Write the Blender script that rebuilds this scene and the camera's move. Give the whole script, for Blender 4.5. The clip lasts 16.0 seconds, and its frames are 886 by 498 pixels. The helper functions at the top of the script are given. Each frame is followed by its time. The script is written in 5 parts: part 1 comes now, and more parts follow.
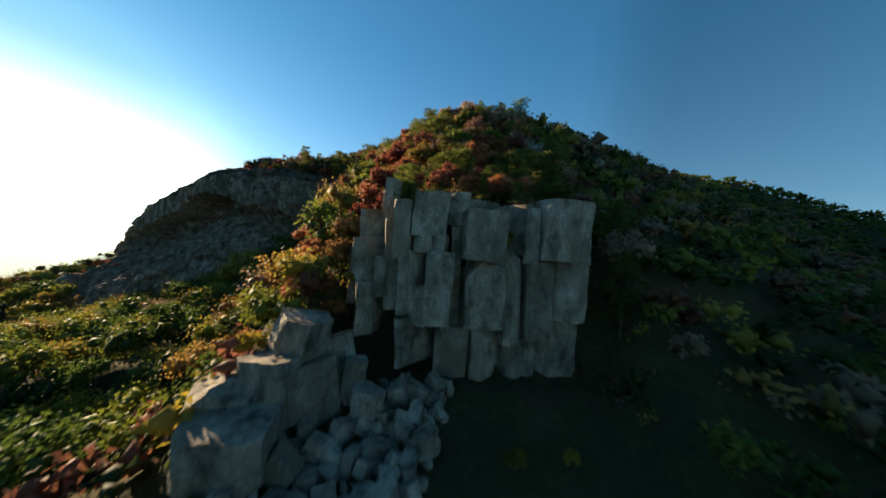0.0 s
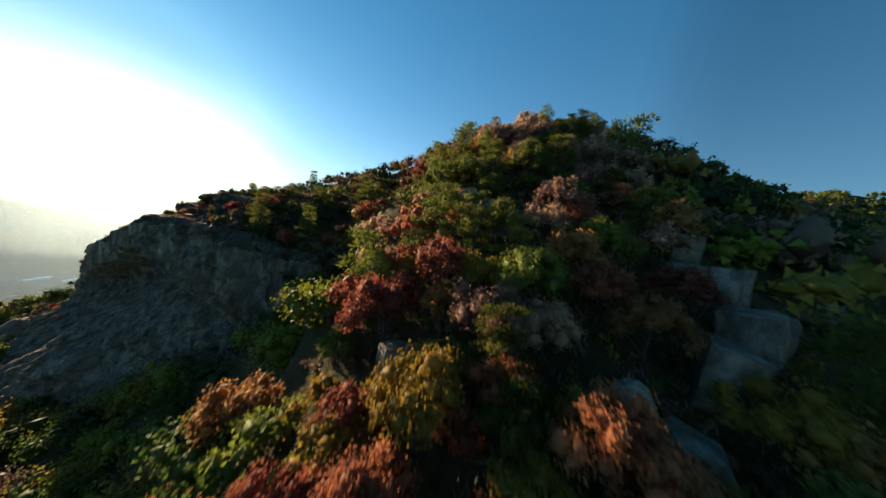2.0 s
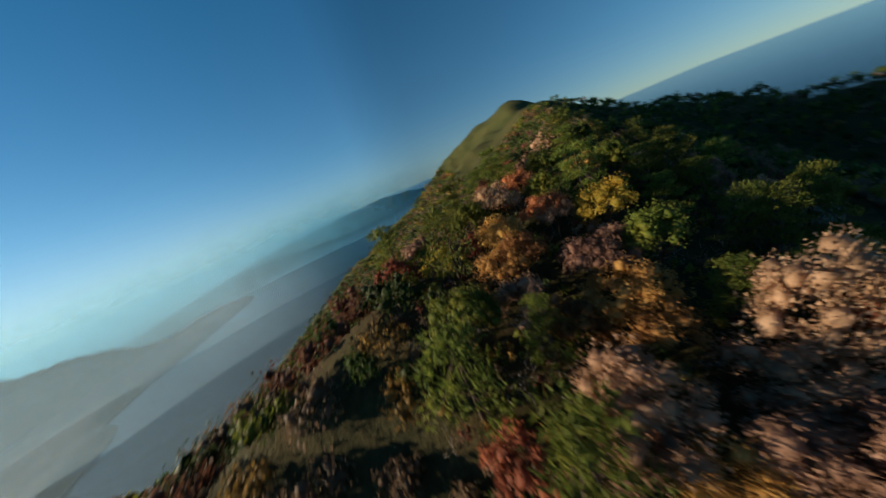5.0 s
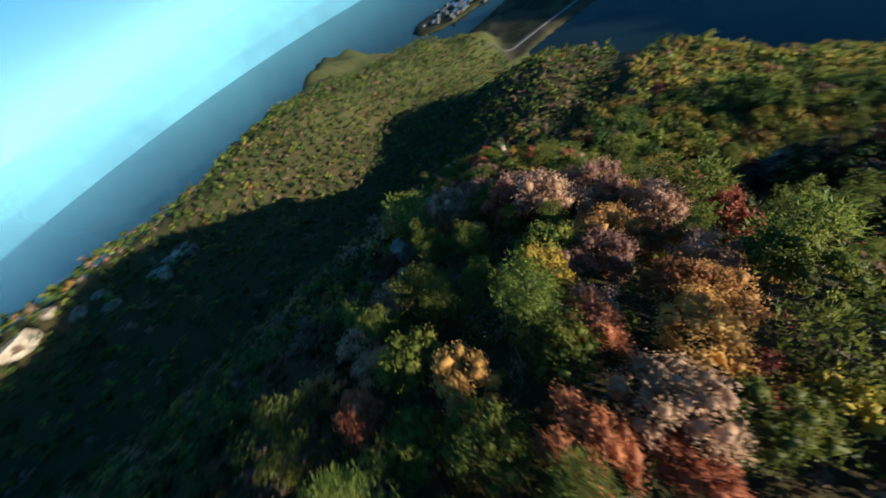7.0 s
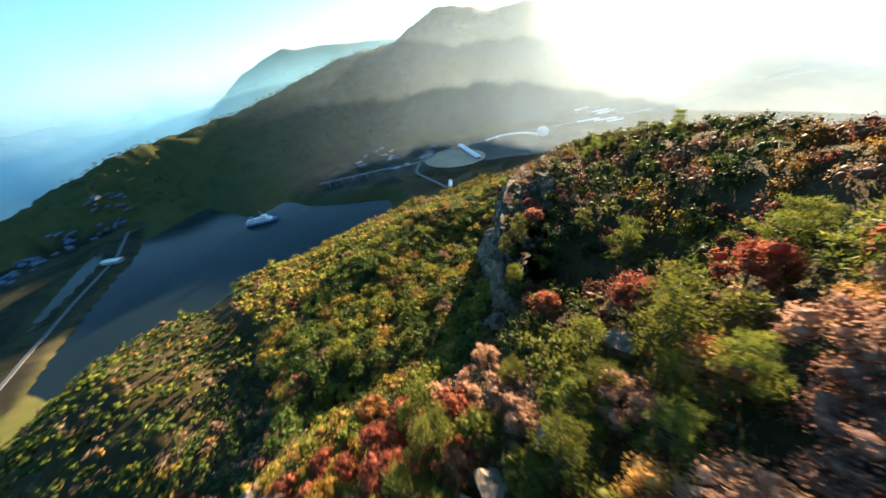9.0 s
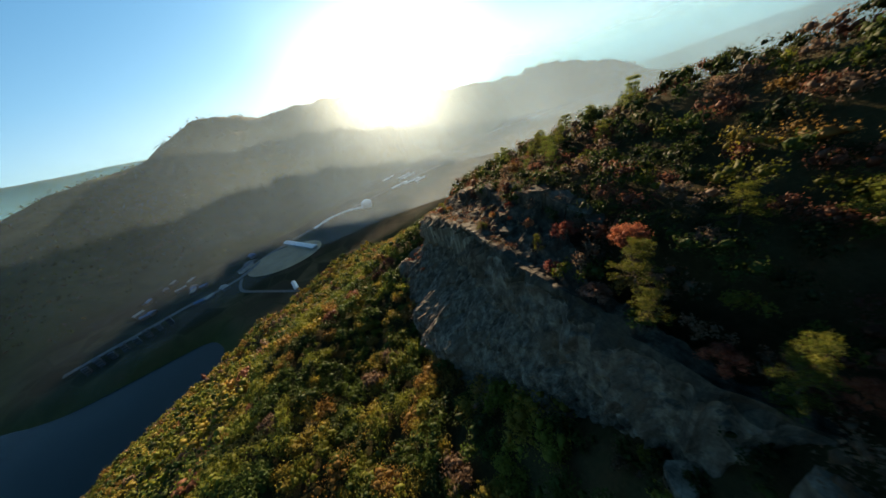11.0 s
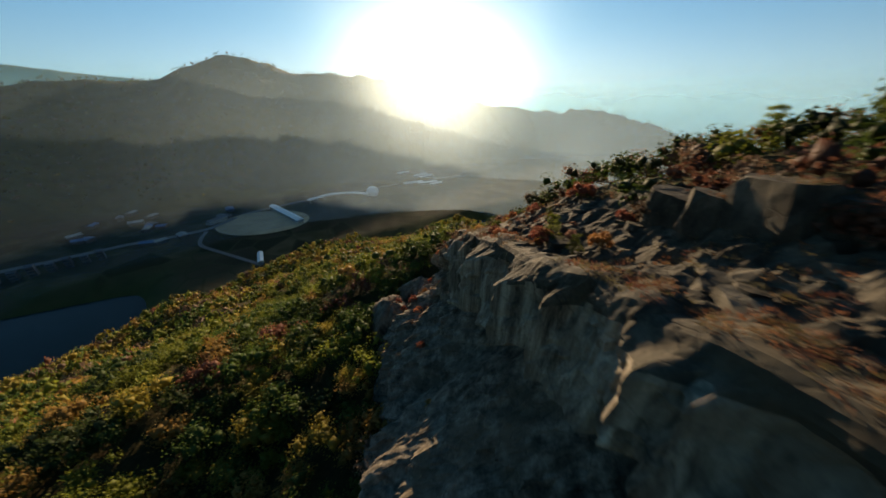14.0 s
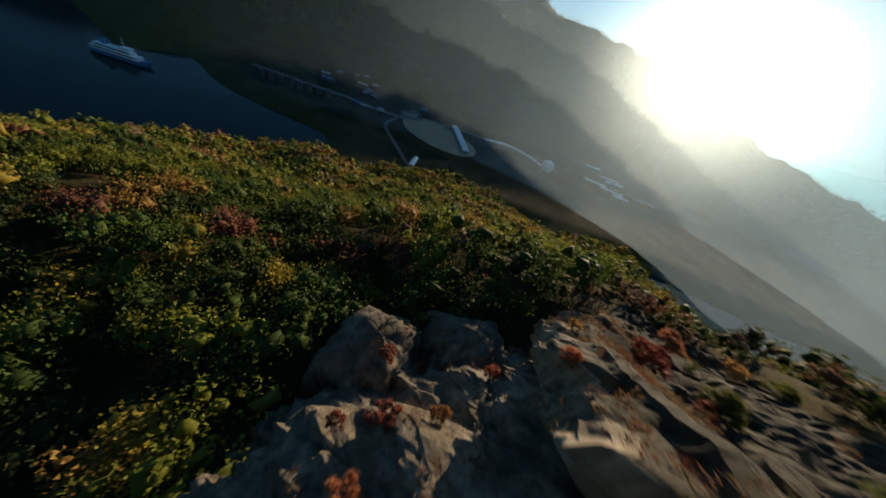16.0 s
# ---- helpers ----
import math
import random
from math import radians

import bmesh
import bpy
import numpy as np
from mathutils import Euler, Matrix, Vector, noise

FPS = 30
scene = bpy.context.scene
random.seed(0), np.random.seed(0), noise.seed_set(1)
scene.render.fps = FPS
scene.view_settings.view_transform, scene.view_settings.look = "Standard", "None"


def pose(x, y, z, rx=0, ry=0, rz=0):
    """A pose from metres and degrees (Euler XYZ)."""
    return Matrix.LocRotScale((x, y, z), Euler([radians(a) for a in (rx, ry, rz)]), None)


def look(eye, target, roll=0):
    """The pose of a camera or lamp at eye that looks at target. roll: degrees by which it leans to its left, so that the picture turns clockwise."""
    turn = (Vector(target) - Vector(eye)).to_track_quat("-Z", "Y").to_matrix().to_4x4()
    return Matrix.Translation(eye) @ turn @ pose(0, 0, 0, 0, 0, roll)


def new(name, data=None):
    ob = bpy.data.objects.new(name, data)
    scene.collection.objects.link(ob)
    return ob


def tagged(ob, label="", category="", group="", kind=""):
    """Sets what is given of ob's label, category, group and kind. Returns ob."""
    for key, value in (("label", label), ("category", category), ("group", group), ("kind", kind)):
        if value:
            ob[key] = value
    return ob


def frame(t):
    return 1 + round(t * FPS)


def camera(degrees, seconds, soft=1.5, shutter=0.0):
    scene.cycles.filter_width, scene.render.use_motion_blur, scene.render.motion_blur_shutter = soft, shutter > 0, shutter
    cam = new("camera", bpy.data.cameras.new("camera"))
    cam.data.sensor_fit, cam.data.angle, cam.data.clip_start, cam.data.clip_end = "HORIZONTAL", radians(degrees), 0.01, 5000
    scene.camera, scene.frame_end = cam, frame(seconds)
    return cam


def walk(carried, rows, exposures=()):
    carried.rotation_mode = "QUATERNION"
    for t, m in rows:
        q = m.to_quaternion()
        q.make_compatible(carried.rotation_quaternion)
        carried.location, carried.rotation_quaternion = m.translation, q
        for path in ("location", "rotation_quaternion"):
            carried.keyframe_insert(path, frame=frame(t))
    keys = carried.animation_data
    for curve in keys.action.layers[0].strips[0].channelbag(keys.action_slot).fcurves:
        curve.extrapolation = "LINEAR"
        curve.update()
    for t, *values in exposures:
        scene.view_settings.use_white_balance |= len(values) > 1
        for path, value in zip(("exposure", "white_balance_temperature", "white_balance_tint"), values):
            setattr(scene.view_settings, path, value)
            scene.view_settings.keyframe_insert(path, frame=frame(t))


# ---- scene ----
cam = camera(115, 16.0, soft=1.5, shutter=0.27)
PATH = [
    (0, (0.00, 0.01, 0.01), (16.70, 11.02, -0.27), 3.4),
    (0.5, (6.05, 4.47, 4.77), (22.41, 15.96, 4.40), 3.9),
    (1, (10.82, 8.10, 10.34), (26.84, 20.04, 9.46), 4.6),
    (1.5, (17.55, 13.26, 14.95), (33.21, 25.64, 13.74), 5.5),
    (2, (22.49, 17.66, 19.64), (37.97, 30.20, 17.84), 6.0),
    (2.5, (27.65, 22.24, 24.02), (42.95, 34.93, 21.83), 6.0),
    (3, (32.66, 27.14, 27.99), (48.01, 39.76, 25.75), 5.4),
    (3.5, (37.34, 31.90, 31.87), (53.15, 43.97, 29.81), 2.9),
    (4, (41.82, 37.06, 35.59), (58.79, 47.47, 33.71), -2.1),
    (4.2, (43.76, 39.10, 37.39), (61.25, 48.58, 35.29), -4.2),
    (4.7, (51.10, 45.42, 42.16), (70.10, 50.46, 38.49), -14.2),
    (5.2, (61.60, 52.04, 47.58), (79.96, 48.71, 40.37), -29.2),
    (5.75, (72.63, 56.02, 52.43), (84.07, 44.11, 41.16), -42.7),
    (6.3, (78.57, 52.60, 54.15), (79.81, 38.13, 40.40), -43.2),
    (6.5, (80.16, 49.61, 54.45), (78.15, 36.06, 39.88), -41.7),
    (7, (80.90, 41.81, 53.47), (71.94, 32.57, 38.17), -31.6),
    (7.5, (77.76, 34.75, 51.91), (64.46, 31.71, 37.29), -22.1),
    (8, (71.95, 28.73, 51.09), (57.51, 31.96, 37.64), -16.6),
    (8.5, (62.22, 26.33, 49.20), (49.31, 35.11, 36.70), -13.8),
    (9, (50.98, 27.80, 47.03), (41.37, 40.77, 35.23), -12.5),
    (9.5, (40.51, 31.55, 45.29), (34.54, 47.08, 34.20), -12.0),
    (9.7, (37.22, 33.74, 44.59), (32.31, 49.78, 33.70), -12.1),
    (10.2, (29.05, 39.56, 41.68), (27.19, 56.55, 31.30), -13.4),
    (10.75, (23.98, 46.17, 38.47), (23.96, 63.47, 28.44), -16.1),
    (11.3, (21.49, 53.49, 35.16), (22.21, 70.89, 25.33), -18.5),
    (11.8, (19.64, 60.10, 32.36), (20.79, 77.58, 22.72), -18.5),
    (12, (19.03, 63.53, 31.25), (20.36, 81.00, 21.61), -18.4),
    (12.5, (17.90, 71.53, 28.38), (19.61, 89.03, 18.85), -16.6),
    (13, (17.20, 79.46, 25.69), (19.09, 97.03, 16.33), -13.1),
    (13.5, (17.10, 87.45, 22.53), (18.82, 105.14, 13.37), -7.7),
    (14, (18.00, 97.19, 18.75), (18.96, 114.85, 9.41), 0.0),
    (14.5, (18.12, 105.05, 15.00), (18.10, 122.68, 5.55), 11.0),
    (15, (17.94, 114.32, 11.29), (16.58, 131.42, 1.01), 19.3),
    (15.5, (17.45, 122.43, 7.55), (14.26, 138.68, -3.65), 23.3),
    (16, (16.57, 130.78, 3.69), (10.27, 145.19, -8.68), 24.0),
]
walk(cam, [(t, look(eye, target, roll)) for t, eye, target, roll in PATH],
     exposures=[(0, 1.2, 7450, 9), (1.5, 1.2, 7350, 9), (2.7, 0.85, 7250, 7), (3.5, 0.65, 7200, 7), (4.2, 0.55, 7100, 6), (6.3, 0.2, 5250, 4), (7.0, 1.2, 5450, 4), (7.5, 2.1, 6050, 6), (8.0, 2.3, 6600, 8),
                (8.5, 2.35, 7050, 10), (9.0, 2.35, 7350, 12), (9.5, 1.9, 7600, 12), (11.8, 0.95, 7600, 12), (13.5, 0.75, 7700, 12), (14.5, 0.42, 7500, 12), (15.5, 0.22, 7150, 11), (16, 0.2, 7000, 10)])

# ---- light ----
SUN_EL, SUN_AZ = radians(12.0), radians(1.0)   # the sun stands over +y
sun_dir = Vector((math.sin(SUN_AZ) * math.cos(SUN_EL), math.cos(SUN_AZ) * math.cos(SUN_EL), math.sin(SUN_EL)))
sun = new("sun", bpy.data.lights.new("sun", "SUN"))
sun.data.energy, sun.data.angle, sun.data.color = 6.0, radians(0.6), (1.0, 0.80, 0.56)
sun.matrix_world = look(tuple(sun_dir * 100), (0, 0, 0))

world = bpy.data.worlds.new("sky")
scene.world = world
world.use_nodes = True
wn, wl = world.node_tree.nodes, world.node_tree.links
wn.clear()
sky = wn.new("ShaderNodeTexSky")
sky.sky_type, sky.sun_disc = "NISHITA", False
sky.sun_elevation, sky.sun_rotation = SUN_EL, SUN_AZ
sky.altitude, sky.air_density, sky.dust_density, sky.ozone_density = 400, 1.0, 0.5, 4.0
back = wn.new("ShaderNodeBackground")
back.inputs["Strength"].default_value = 0.11
wout = wn.new("ShaderNodeOutputWorld")
# the view of the sky is lifted a little, so that the pale band by the horizon reaches down behind the sea
geo_w, cut, lift = wn.new("ShaderNodeTexCoord"), wn.new("ShaderNodeVectorMath"), wn.new("ShaderNodeVectorMath")
lift.operation, cut.operation = "ADD", "MAXIMUM"
lift.inputs[1].default_value, cut.inputs[1].default_value = (0, 0, 0.08), (-1, -1, 0.05)
wl.new(geo_w.outputs["Generated"], lift.inputs[0])
wl.new(lift.outputs[0], cut.inputs[0])
wl.new(cut.outputs[0], sky.inputs["Vector"])
cool = wn.new("ShaderNodeMix")
cool.data_type, cool.blend_type = "RGBA", "MULTIPLY"
cool.inputs[0].default_value = 1.0
# pale near the horizon, a deeper blue towards the zenith
high, tint = wn.new("ShaderNodeSeparateXYZ"), wn.new("ShaderNodeValToRGB")
wl.new(geo_w.outputs["Generated"], high.inputs[0])
tint.color_ramp.elements.new(0.16).color = (0.72, 0.96, 0.94, 1)
tint.color_ramp.elements[0].position, tint.color_ramp.elements[0].color = 0.0, (1.06, 0.98, 0.88, 1)
tint.color_ramp.elements[2].position, tint.color_ramp.elements[2].color = 0.55, (0.40, 0.92, 0.97, 1)
wl.new(high.outputs["Z"], tint.inputs[0])
# haze spreads the sun's glow wide over the sky, and the far side is the darker for it
toward, spread, glow = wn.new("ShaderNodeVectorMath"), wn.new("ShaderNodeValToRGB"), wn.new("ShaderNodeMix")
toward.operation, glow.data_type, glow.blend_type = "DOT_PRODUCT", "RGBA", "MULTIPLY"
seen_el = SUN_EL - 0.08
toward.inputs[1].default_value = (math.sin(SUN_AZ) * math.cos(seen_el), math.cos(SUN_AZ) * math.cos(seen_el), math.sin(seen_el))
wl.new(geo_w.outputs["Generated"], toward.inputs[0])
ramp = spread.color_ramp
ramp.interpolation = "B_SPLINE"
for place, value in ((0.15, 0.88), (0.35, 1.3), (0.53, 1.75), (0.7, 1.95), (0.83, 1.75), (0.93, 1.25)):
    ramp.elements.new(place).color = (value, value, value, 1)
ramp.elements[0].color, ramp.elements[len(ramp.elements) - 1].color = (0.70, 0.70, 0.70, 1), (0.62, 0.62, 0.62, 1)
wl.new(toward.outputs["Value"], spread.inputs[0])
glow.inputs[0].default_value = 1.0
wl.new(tint.outputs[0], glow.inputs[6])
wl.new(spread.outputs[0], glow.inputs[7])
wl.new(glow.outputs[2], cool.inputs[7])
wl.new(sky.outputs[0], cool.inputs[6])
wl.new(cool.outputs[2], back.inputs["Color"])
wl.new(back.outputs[0], wout.inputs["Surface"])


# ---- materials ----
class Mat:
    """A small builder for node materials."""

    def __init__(self, name, rough=0.8, metal=0.0, spec=0.3):
        self.m = bpy.data.materials.new(name)
        self.m.use_nodes = True
        self.n, self.l = self.m.node_tree.nodes, self.m.node_tree.links
        self.b = self.n["Principled BSDF"]
        self.b.inputs["Roughness"].default_value = rough
        self.b.inputs["Metallic"].default_value = metal
        self.b.inputs["Specular IOR Level"].default_value = spec

    def node(self, kind, **values):
        n = self.n.new(kind)
        for key, value in values.items():
            n.inputs[key.replace("_", " ")].default_value = value
        return n

    def coords(self, scale=(1, 1, 1)):
        geo, mp = self.n.new("ShaderNodeNewGeometry"), self.n.new("ShaderNodeMapping")
        mp.inputs["Scale"].default_value = scale
        self.l.new(geo.outputs["Position"], mp.inputs["Vector"])
        return mp.outputs[0]

    def noise(self, scale, detail=6.0, rough=0.6, stretch=(1, 1, 1), vec=None):
        n = self.node("ShaderNodeTexNoise", Scale=scale, Detail=detail, Roughness=rough)
        self.l.new(vec or self.coords(stretch), n.inputs["Vector"])
        return n.outputs["Fac"]

    def ramp(self, fac, *stops):
        r = self.n.new("ShaderNodeValToRGB")
        el = r.color_ramp.elements
        while len(el) < len(stops):
            el.new(0.5)
        for e, (p, c) in zip(el, stops):
            e.position, e.color = p, (*c, 1) if len(c) == 3 else c
        self.l.new(fac, r.inputs[0])
        return r.outputs[0]

    def mix(self, fac, a, b, mode="MIX"):
        x = self.n.new("ShaderNodeMix")
        x.data_type, x.blend_type = "RGBA", mode
        for sock, value in ((x.inputs[0], fac), (x.inputs[6], a), (x.inputs[7], b)):
            if isinstance(value, (int, float)):
                sock.default_value = value
            elif isinstance(value, tuple):
                sock.default_value = (*value, 1)
            else:
                self.l.new(value, sock)
        return x.outputs[2]

    def color(self, out):
        self.l.new(out, self.b.inputs["Base Color"])
        return self

    def bump(self, fac, strength=0.5, distance=0.1):
        u = self.n.new("ShaderNodeBump")
        u.inputs["Strength"].default_value, u.inputs["Distance"].default_value = strength, distance
        self.l.new(fac, u.inputs["Height"])
        self.l.new(u.outputs[0], self.b.inputs["Normal"])
        return self

    def attr(self, name):
        a = self.n.new("ShaderNodeAttribute")
        a.attribute_name = name
        return a


def rock_material(name, dark, mid, pale, warm, grainway=(1.1, 1.1, 0.7), coarse=0.7):
    m = Mat(name, rough=0.88, spec=0.25)
    streak = m.noise(coarse, 9, 0.66, grainway)
    grain = m.noise(5.5, 8, 0.7)
    patch = m.noise(0.22, 6, 0.65)
    base = m.ramp(streak, (0.34, dark), (0.49, mid), (0.64, pale))
    base = m.mix(m.ramp(patch, (0.50, (0, 0, 0)), (0.66, (1, 1, 1))), base, warm)
    base = m.mix(0.45, base, m.ramp(grain, (0.3, (0.25, 0.25, 0.25)), (0.7, (1.0, 1.0, 1.0))), "MULTIPLY")
    lichen = m.noise(1.9, 7, 0.75)
    base = m.mix(m.ramp(lichen, (0.60, (0, 0, 0)), (0.72, (0.75, 0.75, 0.75))), base, tuple(c * 0.38 for c in mid))
    bent = m.mix(0.55, m.coords((1.0, 1.0, 0.42)), m.node("ShaderNodeTexNoise", Scale=0.9, Detail=5.0).outputs["Color"], "ADD")
    joint = m.node("ShaderNodeTexVoronoi", Scale=0.62)
    joint.feature = "DISTANCE_TO_EDGE"
    m.l.new(bent, joint.inputs["Vector"])
    fissure = m.ramp(joint.outputs["Distance"], (0.0, (0.2, 0.19, 0.18)), (0.012, (0.8, 0.8, 0.8)), (0.03, (1, 1, 1)))
    base = m.mix(m.ramp(m.noise(0.42, 4, 0.6), (0.46, (0, 0, 0)), (0.62, (0.6, 0.6, 0.6))), base, fissure, "MULTIPLY")
    info = m.n.new("ShaderNodeObjectInfo")
    base = m.mix(1.0, base, m.ramp(info.outputs["Random"], (0.0, (0.68, 0.67, 0.66)), (1.0, (1.12, 1.12, 1.12))), "MULTIPLY")
    return m.color(base).bump(m.mix(0.35, m.mix(0.5, streak, grain), fissure), 0.7, 0.2).m


ROCK = rock_material("weathered_grey_rock", (0.10, 0.081, 0.060), (0.29, 0.238, 0.178), (0.50, 0.424, 0.33), (0.265, 0.205, 0.14))
ROCK_STREAKED = rock_material("streaked_wall_rock", (0.07, 0.058, 0.043), (0.28, 0.235, 0.175), (0.56, 0.48, 0.37), (0.26, 0.205, 0.145), (2.0, 2.0, 0.10), 0.8)
# darker copy of the wall rock, deepening the shade below the cliff's wall
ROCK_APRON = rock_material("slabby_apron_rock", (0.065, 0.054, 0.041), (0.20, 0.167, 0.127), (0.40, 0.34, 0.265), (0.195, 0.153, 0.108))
# dark copy of the rock: shade on the cliff's top put into the colour
ROCK_DARK = rock_material("shade_toned_rock", (0.030, 0.026, 0.019), (0.076, 0.066, 0.048), (0.165, 0.142, 0.106), (0.09, 0.075, 0.05))


def ground_material():
    m = Mat("mountain_ground", rough=0.95, spec=0.1)
    geo = m.n.new("ShaderNodeNewGeometry")
    sep = m.n.new("ShaderNodeSeparateXYZ")
    m.l.new(geo.outputs["True Normal"], sep.inputs[0])
    n1, n2, n3 = m.noise(0.12, 7, 0.65), m.noise(1.6, 7, 0.7), m.noise(0.02, 5, 0.6)
    litter = m.ramp(n2, (0.30, (0.018, 0.014, 0.009)), (0.52, (0.055, 0.036, 0.020)), (0.72, (0.10, 0.062, 0.032)))
    scrub = m.ramp(n1, (0.34, (0.022, 0.032, 0.012)), (0.5, (0.05, 0.055, 0.018)), (0.68, (0.095, 0.060, 0.026)))
    soil = m.mix(0.5, litter, scrub)
    rock = m.ramp(m.noise(0.9, 9, 0.7), (0.32, (0.05, 0.046, 0.042)), (0.5, (0.12, 0.11, 0.098)), (0.70, (0.25, 0.23, 0.205)))
    mask = m.attr("rock").outputs["Fac"]
    add = m.n.new("ShaderNodeMath")
    add.operation = "MULTIPLY_ADD"
    m.l.new(n2, add.inputs[0])
    add.inputs[1].default_value = 0.9
    m.l.new(mask, add.inputs[2])
    base = m.mix(m.ramp(add.outputs[0], (0.80, (0, 0, 0)), (0.95, (1, 1, 1))), soil, rock)
    woods = m.ramp(m.noise(0.035, 9, 0.75), (0.33, (0.036, 0.046, 0.016)), (0.52, (0.066, 0.070, 0.022)), (0.70, (0.095, 0.070, 0.028)))
    base = m.mix(m.attr("far").outputs["Fac"], base, woods)
    fields = m.ramp(m.noise(0.018, 3, 0.5), (0.36, (0.030, 0.030, 0.020)), (0.5, (0.048, 0.044, 0.030)), (0.62, (0.024, 0.028, 0.015)))
    plots = m.node("ShaderNodeTexVoronoi", Scale=0.028)
    m.l.new(m.coords((1, 1, 0)), plots.inputs["Vector"])
    tone = m.ramp(plots.outputs["Color"], (0.2, (0.45, 0.5, 0.4)), (0.5, (0.9, 0.85, 0.8)), (0.8, (1.5, 1.35, 1.1)))
    fields = m.mix(1.0, fields, tone, "MULTIPLY")
    rims = m.node("ShaderNodeTexVoronoi", Scale=0.028)
    rims.feature = "DISTANCE_TO_EDGE"
    m.l.new(m.coords((1, 1, 0)), rims.inputs["Vector"])
    fields = m.mix(m.ramp(rims.outputs["Distance"], (0.0, (1, 1, 1)), (0.05, (0, 0, 0))), fields, (0.035, 0.04, 0.02))
    base = m.mix(m.attr("flat").outputs["Fac"], base, fields)
    return m.color(base).bump(m.mix(0.6, n1, n2), 0.9, 0.45).m


GROUND = ground_material()


def leaf_material(name, *stops, scale=0.9):
    """Foliage whose hue shifts from tree to tree and from clump to clump; light passes through the leaves."""
    m = Mat(name, rough=0.62, spec=0.2)
    info = m.n.new("ShaderNodeObjectInfo")
    col = m.ramp(m.noise(scale, 5, 0.65), *stops)
    hsv = m.node("ShaderNodeHueSaturation", Saturation=1.0)
    mr = m.node("ShaderNodeMapRange", To_Min=0.62, To_Max=1.35)
    mh = m.node("ShaderNodeMapRange", To_Min=0.485, To_Max=0.515)
    m.l.new(info.outputs["Random"], mr.inputs[0])
    m.l.new(info.outputs["Random"], mh.inputs[0])
    m.l.new(mr.outputs[0], hsv.inputs["Value"])
    m.l.new(mh.outputs[0], hsv.inputs["Hue"])
    m.l.new(col, hsv.inputs["Color"])
    m.color(hsv.outputs[0])
    tr = m.n.new("ShaderNodeBsdfTranslucent")
    m.l.new(hsv.outputs[0], tr.inputs["Color"])
    mixer = m.n.new("ShaderNodeMixShader")
    mixer.inputs[0].default_value = 0.5
    m.l.new(m.b.outputs[0], mixer.inputs[1])
    m.l.new(tr.outputs[0], mixer.inputs[2])
    m.l.new(mixer.outputs[0], m.n["Material Output"].inputs["Surface"])
    return m.m


LEAF = {
    "pine": leaf_material("pine_needles", (0.3, (0.048, 0.070, 0.014)), (0.5, (0.108, 0.128, 0.022)), (0.72, (0.225, 0.215, 0.040))),
    "green": leaf_material("green_leaves", (0.3, (0.050, 0.076, 0.014)), (0.5, (0.118, 0.138, 0.021)), (0.72, (0.245, 0.212, 0.036))),
    "yellow": leaf_material("yellow_leaves", (0.3, (0.148, 0.125, 0.022)), (0.5, (0.325, 0.222, 0.032)), (0.72, (0.503, 0.296, 0.045))),
    "orange": leaf_material("orange_leaves", (0.3, (0.19, 0.092, 0.034)), (0.5, (0.40, 0.20, 0.062)), (0.72, (0.60, 0.34, 0.105))),
    "red": leaf_material("red_leaves", (0.3, (0.14, 0.045, 0.028)), (0.5, (0.32, 0.098, 0.052)), (0.72, (0.50, 0.18, 0.09))),
    "brown": leaf_material("withered_leaves", (0.3, (0.178, 0.099, 0.062)), (0.5, (0.356, 0.205, 0.134)), (0.72, (0.606, 0.374, 0.258))),
}


def bark_material():
    m = Mat("bark", rough=0.95, spec=0.1)
    return m.color(m.ramp(m.noise(6, 8, 0.7, (1, 1, 0.3)), (0.3, (0.03, 0.022, 0.016)), (0.7, (0.13, 0.095, 0.07)))).m


BARK = bark_material()


def plain(name, color, rough=0.7, metal=0.0, vary=0.25, scale=0.4):
    m = Mat(name, rough=rough, metal=metal)
    lo, hi = tuple(c * (1 - vary) for c in color), tuple(min(1, c * (1 + vary)) for c in color)
    return m.color(m.ramp(m.noise(scale, 6, 0.65), (0.3, lo), (0.7, hi))).m


WHITE = plain("white_painted_metal", (0.78, 0.79, 0.80), 0.4, vary=0.06)
HOUSE_WALL = plain("weathered_house_wall", (0.075, 0.075, 0.075), 0.9)
CONCRETE = plain("pale_concrete", (0.26, 0.26, 0.25), 0.9)
ROOF_BLUE = plain("blue_sheet_roof", (0.04, 0.11, 0.22), 0.5)
ROOF_GREY = plain("grey_sheet_roof", (0.08, 0.085, 0.095), 0.5)
SAND = plain("sandy_field", (0.33, 0.25, 0.16), 0.95, scale=0.03)
ASPHALT = plain("asphalt", (0.12, 0.12, 0.12), 0.85)
GLASS_DARK = plain("dark_window", (0.03, 0.04, 0.05), 0.2)
SHIP_BLUE = plain("blue_hull_paint", (0.08, 0.22, 0.42), 0.45)


def water_material():
    m = Mat("water", rough=0.1, spec=0.1)
    m.b.inputs["IOR"].default_value = 1.33
    deep = m.ramp(m.noise(0.004, 4, 0.5), (0.35, (0.010, 0.021, 0.025)), (0.65, (0.016, 0.032, 0.037)))
    m.color(deep)
    return m.bump(m.noise(0.25, 6, 0.7), 0.12, 0.4).m


WATER = water_material()


